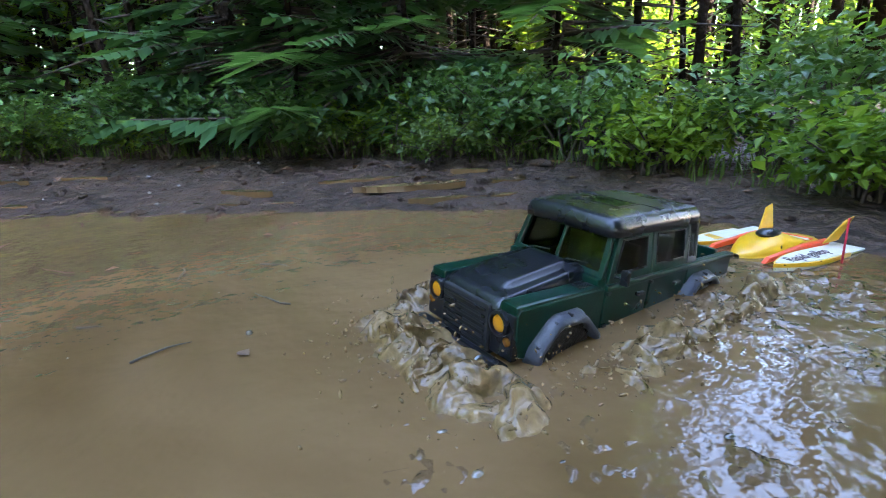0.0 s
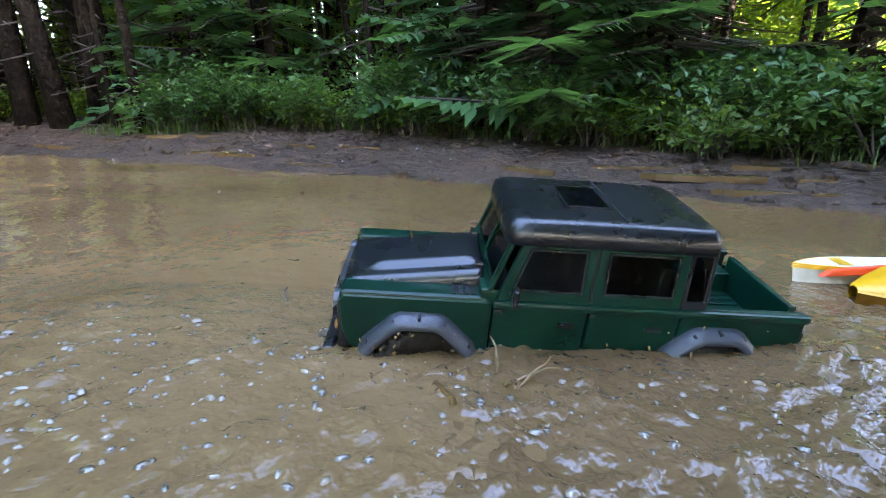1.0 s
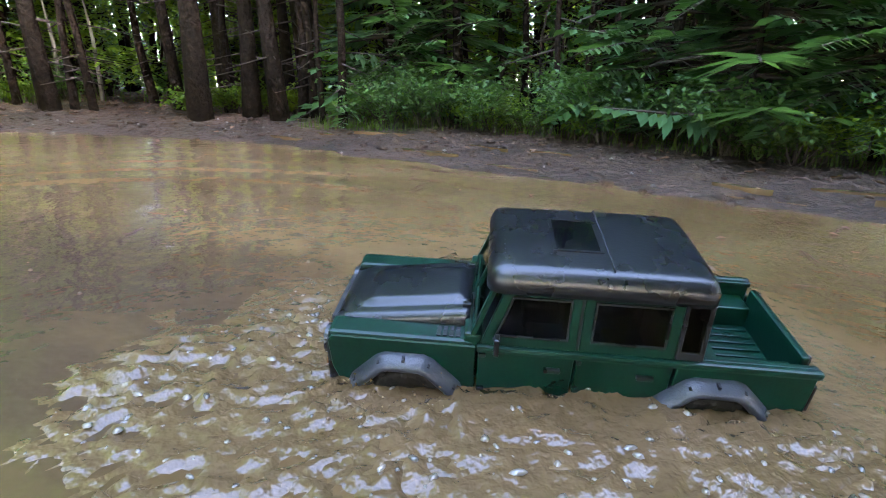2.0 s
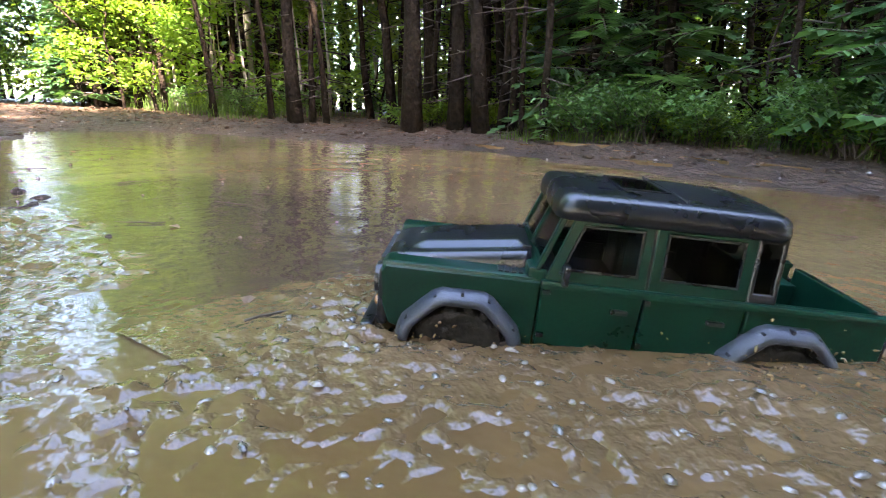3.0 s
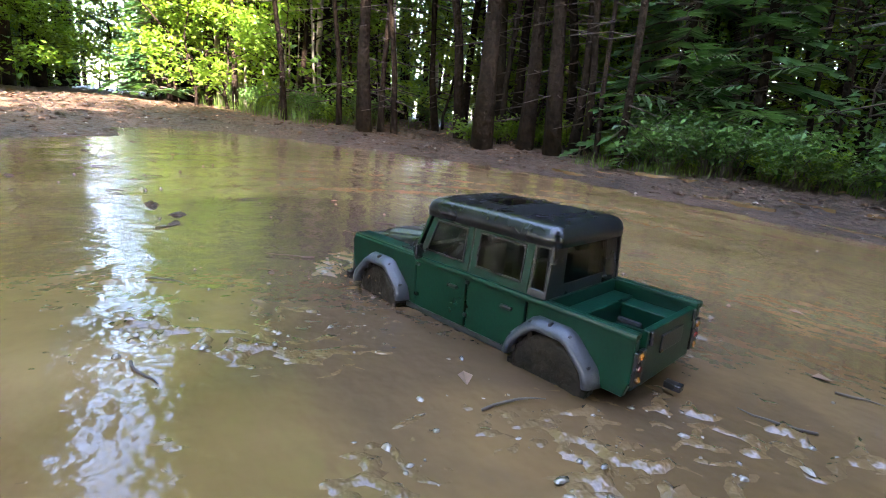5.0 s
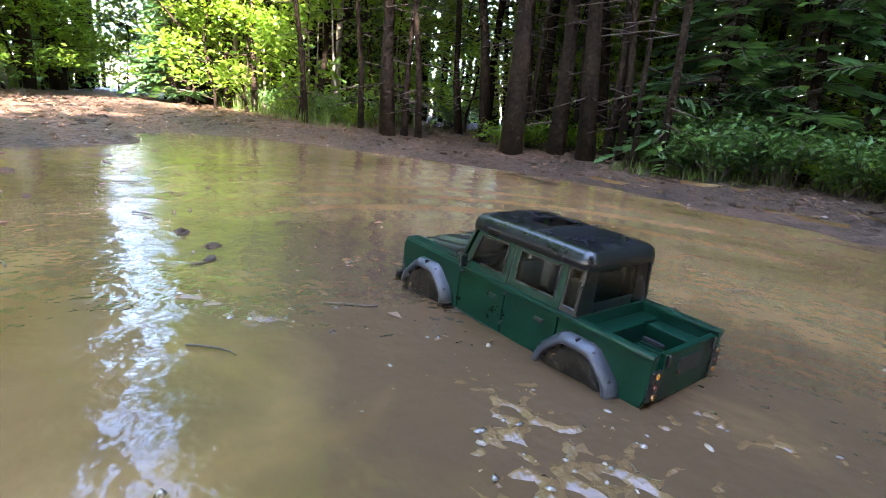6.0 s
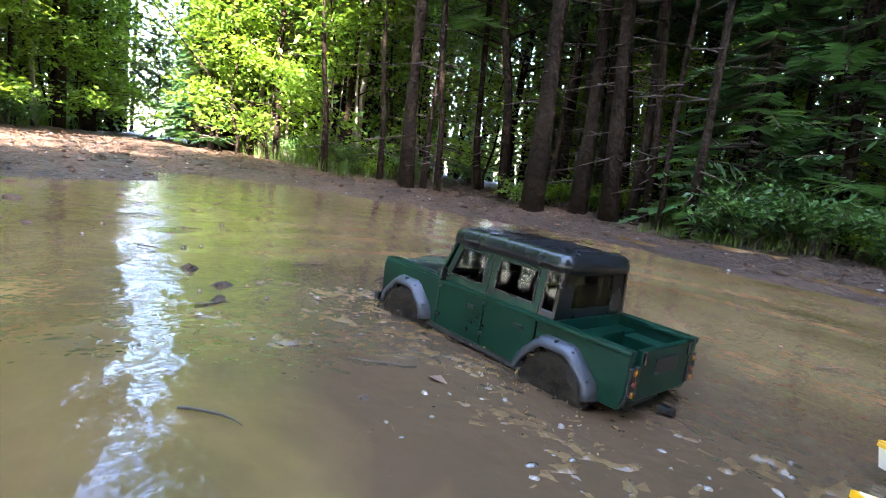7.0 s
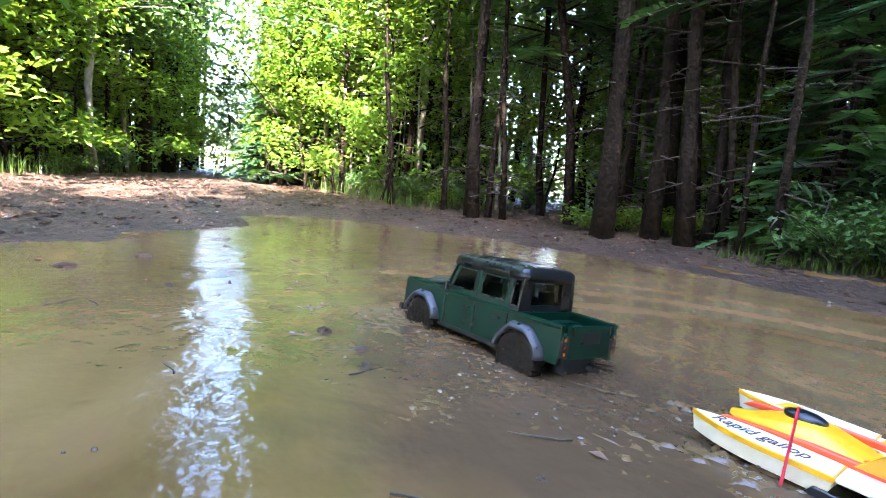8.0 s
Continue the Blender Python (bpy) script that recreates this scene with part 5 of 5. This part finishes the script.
def build_edges():
    """Grass, litter and pebbles along the banks: too many to count."""
    rng = np.random.default_rng(9)
    line = [(1.2, 1.0), (0.75, 1.65), (0.2, 2.1), (-0.5, 2.4), (-1.2, 2.55), (-1.9, 2.72), (-2.5, 2.72), (-3.0, 2.45), (-3.6, 2.35)]
    pts = []
    for i in range(3000):
        t = rng.uniform(0, len(line) - 1.001)
        a, b = np.array(line[int(t)]), np.array(line[int(t) + 1])
        nrm = np.array([(b - a)[1], -(b - a)[0]]) / np.linalg.norm(b - a)
        pts.append(a + (b - a) * (t % 1) - nrm * -1 * abs(rng.normal()) * 0.4)
    for i in range(5200):
        x = rng.uniform(-15, -6.3)
        s = 1 if rng.uniform() < 0.5 else -1
        pts.append(np.array([x, ROAD_Y(x) + s * (0.95 + abs(rng.normal()) * 0.9 + 0.8 * math.exp((x + 6) / 3))]))
    p = np.array(pts)
    z = ground_z(p[:, 0], p[:, 1])
    n = len(p)
    h = rng.uniform(0.03, 0.11, n) * np.where(p[:, 0] < -6, 2.2, 1.0)
    az = rng.uniform(0, 6.28, n)
    lean = rng.uniform(0.1, 0.6, n) * h
    w = 0.0022 + 0.012 * h
    side = np.stack([-np.sin(az), np.cos(az), 0 * az], 1) * w[:, None]
    base = np.stack([p[:, 0], p[:, 1], z - 0.01], 1)
    fwd = np.stack([np.cos(az), np.sin(az), 0 * az], 1)
    mid = base + fwd * (lean * 0.35)[:, None] + np.array([0, 0, 1]) * (h * 0.6)[:, None]
    tip = base + fwd * lean[:, None] + np.array([0, 0, 1]) * h[:, None]
    v = np.stack([base - side, base + side, mid + side * 0.7, mid - side * 0.7, tip], 1).reshape(-1, 3)
    q = np.arange(n)[:, None] * 5
    f = [tuple(x) for x in (q + [0, 1, 2, 3]).tolist()] + [tuple(x) for x in (q + [3, 2, 4]).tolist()]
    tagged(new("grass", raw("grass", v, f, M_GRASS)), "thin green grass and weeds along the wood's edge", "grass", kind="stuff")
    # leaf litter and pebbles on the mud
    c = []
    while len(c) < 7000:
        x, y = rng.uniform(-9, 1.6), rng.uniform(-3.0, 4.2)
        c.append((x, y))
    c = np.array(c)
    d = shore_distance(c[:, 0], c[:, 1])
    c = c[(d > 0.3) & (rng.uniform(size=len(d)) < np.interp(d, [0.3, 0.9, 1.4], [0.05, 0.5, 1.0]))]
    z = ground_z(c[:, 0], c[:, 1]) + 0.012
    v, f = leaf_cloud(rng, np.column_stack([c, z]), 1, (0, 0, 0.004), 0.05, 1.15)
    tagged(new("leaf_litter", raw("leaf_litter", v, f, M_LITTER)), "brown fallen leaves lying on the bank", "leaf litter", kind="stuff")
    bm_v, bm_f = [], []
    cand = np.column_stack([rng.uniform(-8, 1.4, 9000), rng.uniform(-3.0, 2.8, 9000)])
    d = shore_distance(cand[:, 0], cand[:, 1])
    cand = cand[(d > -0.03) & (d < 1.0)][:420]
    z = ground_z(cand[:, 0], cand[:, 1])
    octa = np.array([(1, 0, 0), (0, 1, 0), (-1, 0, 0), (0, -1, 0), (0, 0, 1), (0, 0, -1)], float)
    of = [(0, 1, 4), (1, 2, 4), (2, 3, 4), (3, 0, 4), (1, 0, 5), (2, 1, 5), (3, 2, 5), (0, 3, 5)]
    for i, (x, y) in enumerate(cand):
        r = 0.004 + 0.014 * rng.uniform() ** 3
        o = len(bm_v)
        for q in octa * rng.uniform(0.6, 1.2, (6, 3)) * r * [1, 1, 0.7]:
            bm_v.append((x + q[0], y + q[1], z[i] + q[2]))
        bm_f += [(a + o, b + o, e + o) for a, b, e in of]
    tagged(new("pebbles", raw("pebbles", bm_v, bm_f, M_STONE, True)), "small grey pebbles and crumbs on the muddy bank", "pebbles", kind="stuff")


M_STONE = material("pebble", (0.10, 0.09, 0.08), rough=0.6, color2=(0.30, 0.27, 0.24), island=0.6)


def build_bank_clutter():
    """Crumbs of churned mud and slivers of water in the ruts of the bank."""
    rng = np.random.default_rng(19)
    cand = np.column_stack([rng.uniform(-9, 1.4, 14000), rng.uniform(-3.0, 2.9, 14000)])
    d = shore_distance(cand[:, 0], cand[:, 1])
    cand = cand[(d > -0.02) & (d < 1.1)][:1700]
    z = ground_z(cand[:, 0], cand[:, 1])
    base = bmesh.new()
    bmesh.ops.create_icosphere(base, subdivisions=1, radius=1.0)
    ball = np.array([v.co[:] for v in base.verts])
    faces = [[v.index for v in f.verts] for f in base.faces]
    base.free()
    vs, fs = [], []
    for i, (x, y) in enumerate(cand):
        r = 0.006 + 0.026 * rng.uniform() ** 3
        a = rng.uniform(0, 6.28)
        q = ball * rng.uniform(0.6, 1.25, (len(ball), 1)) * r * [1.7, 0.9, 0.55]
        o = len(vs)
        vs += [(x + math.cos(a) * p[0] - math.sin(a) * p[1], y + math.sin(a) * p[0] + math.cos(a) * p[1], z[i] + p[2]) for p in q]
        fs += [[k + o for k in f] for f in faces]
    tagged(new("mud_crumbs", raw("mud_crumbs", vs, fs, M_MUD, True)), "dark churned crumbs of mud along the bank", "mud", kind="stuff")
    n = 0
    while n < 26:
        x, y = rng.uniform(-3.4, 0.9), rng.uniform(1.4, 2.6)
        d = float(shore_distance(np.array([x]), np.array([y]))[0])
        if not 0.12 < d < 0.7:
            continue
        n += 1
        lx, ly = rng.uniform(0.07, 0.2), rng.uniform(0.012, 0.03)
        ring = [(lx * math.cos(a) * (1 + 0.35 * noise.noise((math.cos(a) * 2, math.sin(a) * 2, n * 3.0))), ly * math.sin(a) * (1 + 0.6 * noise.noise((math.cos(a) * 3, math.sin(a) * 3, n * 5.0)))) for a in np.linspace(0, 6.2832, 29)[:-1]]
        top = float(ground_z(np.array([x]), np.array([y]))[0]) + 0.007
        ob = part("rut_puddle", prism(ring, lambda a, b, k: (a, b, -k), 0.02), M_WATER, at=pose(x, y, top, 0, 0, rng.normal() * 9 - 2))
        tagged(ob, "thin sliver of standing water in a muddy rut", "puddle", "rut puddles")


def build_far_wood():
    """Deep wood behind the counted trees."""
    rng = np.random.default_rng(41)
    cs, tr = [], []
    for i in range(4600):
        a = rng.uniform(radians(20), radians(205))
        r = rng.uniform(8.5, 24)
        x, y = -1.5 + r * math.cos(a), 0.3 + r * math.sin(a)
        if x < -5 and abs(y - ROAD_Y(x)) < 0.85:
            continue
        h = 0.2 + abs(rng.normal()) * 2.9
        shut = 0.34 if y > 3.0 and x > -9 else 0.1
        if noise.noise((a * 9.0, 2.0, r * 0.05)) > (shut if h > 1.4 else 0.8):
            continue
        cs.append((x, y, h))
        if i % 4 == 0:
            tr.append((x, y))
    # half of the clusters take the leaf colour that has sunlight in it
    for side, mat, word in ((cs[::2], M_LEAF_SUN, "light green leaves of the wood in the distance"), (cs[1::2], M_NEEDLE, "dark green spruce growth of the wood in the distance")):
        v, f = leaf_cloud(rng, side, 34, (0.6, 0.6, 0.42), 0.14, 0.7)
        tagged(new("far_wood", raw("far_wood", v, f, mat)), word, "woods", kind="stuff")
    bm = bmesh.new()
    for x, y in tr:
        r = rng.uniform(0.05, 0.14)
        add_tube(bm, [(x, y, 0), (x + rng.normal() * 0.1, y, 5), (x + rng.normal() * 0.2, y, 11)], [r, r * 0.8, r * 0.4], 6)
    tagged(part("far_trunks", bm, M_BARK, smooth=True), "trunks of distant trees in the wood", "woods", kind="stuff")


build_wake()
build_floaters()
build_edges()
build_bank_clutter()
build_far_wood()


# ---- what moves ----
TRUCK_ROWS = [
    (0.0, pose(0.0255, 0.6305, 0.0856, -3.56, -4.21, 215.81)),
    (0.5, pose(-0.3228, 0.4778, 0.0985, -8.34, -6.31, 224.78)),
    (1.0, pose(-0.7331, 0.4384, 0.0949, -8.47, -3.66, 198.53)),
    (1.5, pose(-1.0066, 0.2929, 0.0890, -11.52, -0.98, 192.89)),
    (1.7, pose(-1.0641, 0.1923, 0.0875, -11.54, -0.67, 196.23)),
    (2.8, pose(-1.1881, -0.1672, 0.0918, -6.73, -2.79, 225.44)),
    (3.0, pose(-1.2769, -0.2076, 0.0926, -2.59, -3.81, 226.17)),
    (3.5, pose(-1.4549, -0.1622, 0.0929, -1.38, -6.02, 202.41)),
    (4.0, pose(-1.5759, -0.1966, 0.0879, -0.15, -3.08, 195.20)),
    (4.5, pose(-1.6698, -0.2105, 0.0876, 0.84, 0.39, 192.98)),
    (4.7, pose(-1.6923, -0.2241, 0.0892, -1.36, 0.88, 191.36)),
    (5.8, pose(-2.0538, -0.1617, 0.0940, 1.88, -1.56, 183.87)),
    (6.0, pose(-2.0238, -0.1291, 0.0935, 1.00, -2.26, 184.47)),
    (6.5, pose(-2.0811, -0.1213, 0.0878, -1.06, -0.68, 185.64)),
    (7.0, pose(-2.2265, -0.1465, 0.0969, 1.20, -0.42, 187.96)),
    (7.5, pose(-2.4359, -0.1637, 0.0932, 3.82, 1.81, 194.87)),
    (8.0, pose(-2.6304, -0.2078, 0.0995, 5.15, 0.83, 190.97)),
]
TRAILER_ROWS = [
    (0, pose(0.3402, 0.8291, -0.0220, 0, -2.00, 208.00)),
    (0.5, pose(-0.0573, 0.7561, -0.0220, 0, -2.00, 212.00)),
    (1.0, pose(-0.3243, 0.6095, 0.0000, 0, -2.00, 202.00)),
    (1.5, pose(-0.4750, 0.4308, 0.0140, 0, -2.00, 209.00)),
    (2.0, pose(-0.6039, 0.3321, 0.0100, 0, -2.00, 211.67)),
    (2.5, pose(-0.7276, 0.2724, 0.0040, 0, -2.00, 214.33)),
    (3.0, pose(-0.9033, 0.1870, -0.0038, 0, -2.00, 217.00)),
    (3.5, pose(-0.9579, 0.0449, -0.0027, 0, -2.00, 216.00)),
    (4.0, pose(-1.0502, -0.0536, -0.0016, 0, -2.00, 215.00)),
    (4.5, pose(-1.1331, -0.0879, -0.0005, 0, -2.00, 210.00)),
    (5.0, pose(-1.2480, -0.1173, 0.0006, 0, -2.00, 206.00)),
    (5.5, pose(-1.4094, -0.1236, 0.0017, 0, -2.00, 201.00)),
    (6.0, pose(-1.4791, -0.0880, 0.0028, 0, -2.00, 196.00)),
    (6.5, pose(-1.5349, -0.0658, 0.0040, 0, -2.00, 193.00)),
    (7.0, pose(-1.7170, -0.0780, 0.0040, 0, -2.00, 190.00)),
    (7.5, pose(-1.9180, -0.0360, 0.0040, 0, -2.00, 195.00)),
    (8.0, pose(-2.1110, -0.0710, 0.0040, 0, -2.00, 191.00)),
]


def truck_at(t):
    """The truck's place and heading, between its rows."""
    for (t0, a), (t1, b) in zip(TRUCK_ROWS, TRUCK_ROWS[1:]):
        if t <= t1:
            k = (t - t0) / (t1 - t0)
            p = a.translation.lerp(b.translation, k)
            q = a.to_quaternion().slerp(b.to_quaternion(), k)
            return p, q.to_euler().z
    return TRUCK_ROWS[-1][1].translation, TRUCK_ROWS[-1][1].to_euler().z


def steps(values, t):
    return float(np.interp(t, [a for a, b in values], [b for a, b in values]))


def motions():
    walk(TRUCK, TRUCK_ROWS)
    walk(TRAILER, TRAILER_ROWS)
    walk(BOAT, [(t, m @ pose(-0.215, 0, 0.029)) for t, m in TRAILER_ROWS])
    for w, cx, s in WHEELS:
        steer = 0.0 if cx < -0.2 else 1.0
        rows = []
        for i in range(81):
            t = i / 10
            turn = steer * (14 * math.sin(t * 1.1 + 0.4))
            rows.append((t, pose(cx, s * 0.083, AXLE) @ pose(0, 0, 0, 0, 0, turn) @ pose(0, 0, 0, 0, (58 * i) % 360, 0)))
        walk(w, rows)
    # chop follows the truck, rocks a little and calms down
    for ob, off, seed in WAVES:
        rows = []
        for i in range(33):
            t = i / 4
            p, yaw = truck_at(max(0.0, t - 0.35))
            c, s = math.cos(yaw), math.sin(yaw)
            calm = steps([(0, -0.008), (0.4, 0.001), (0.8, 0.004), (1.7, 0.003), (2.8, 0.0), (3.5, 0.0), (4.5, -0.003), (6.0, -0.0075), (8.0, -0.0075)], t)
            rows.append((t, pose(p.x + c * off[0] - s * off[1], p.y + s * off[0] + c * off[1], calm + 0.003 * math.sin(t * 7 + seed), 1.2 * math.sin(t * 5 + seed), 1.2 * math.cos(t * 6 + seed), math.degrees(yaw) + 25 * math.sin(seed))))
        walk(ob, rows)
    for ob, x, y, turn, seed, track in RIPPLES:
        rows = []
        for i in range(33):
            t = i / 4
            high = steps(track, t)
            rows.append((t, pose(x - 0.02 * t, y - 0.012 * t, high + 0.001 * math.sin(t * 6 + seed), 0, 0, turn + 3 * math.sin(t * 2 + seed))))
        walk(ob, rows)
    # offsets in the truck's plan, turn, and height over time
    tall = [(0, -0.014), (0.3, -0.006), (0.5, 0.006), (0.75, -0.02), (0.95, -0.085), (1.2, -0.14), (8, -0.15)]
    plan = {"string_bow": (-0.01, -0.05, 0, [(0, -0.2), (0.6, -0.15), (0.9, 0.05), (1.1, 0.05), (1.3, -0.06), (1.5, -0.2), (8, -0.25)]),
            "string_wheel": (-0.14, 0.14, 0, [(0, -0.2), (0.7, -0.12), (0.95, 0.01), (1.1, 0.0), (1.3, -0.08), (1.5, -0.2), (8, -0.25)]), "bow": (0.06, 0.02, -90, tall), "left": (-0.20, 0.165, 0, tall), "tail": (-0.42, 0.17, 0, [(0, 0.0), (0.8, -0.005), (1.4, -0.04), (2.0, -0.09), (8, -0.1)]),
            "right": (-0.05, -0.16, 180, tall), "drops_bow": (0.10, 0.0, 0, [(0, -0.01), (0.5, 0.02), (0.8, -0.03), (1.0, -0.12), (1.4, -0.22), (8, -0.25)]),
            "drops_left": (-0.18, 0.19, 0, [(0, -0.01), (0.4, 0.02), (0.8, -0.04), (1.0, -0.12), (1.4, -0.18), (8, -0.2)]),
            "drops_front_wheel": (-0.06, 0.125, 0, [(0, 0.0), (2, -0.005), (3.4, 0.0), (4.2, -0.02), (6, -0.015), (7.2, 0.0), (8, 0.0)]),
            "drops_rear_wheel": (-0.43, 0.13, 0, [(0, 0.0), (3.4, 0.005), (4.4, -0.02), (6, -0.02), (7.4, 0.0), (8, -0.01)])}
    for nm, ob in SPLASHES:
        ox, oy, turn, high = plan[nm]
        rows = []
        for i in range(41):
            t = i / 5
            p, yaw = truck_at(t)
            out = 1.0 + (0.9 * max(0.0, min(1.0, t - 0.6)) if "wheel" not in nm and "string" not in nm else 0.0)
            c, s = math.cos(yaw), math.sin(yaw)
            x, y = (ox if "wheel" in nm else ox * out), oy * out
            wob = 0.006 * math.sin(t * 17 + ox * 40) if "wheel" in nm else 0.004 * math.sin(t * 9 + oy * 30)
            rows.append((t, pose(p.x + c * x - s * y, p.y + s * x + c * y, steps(high, t) + wob, 0, 0, math.degrees(yaw) + turn)))
        walk(ob, rows)


motions()
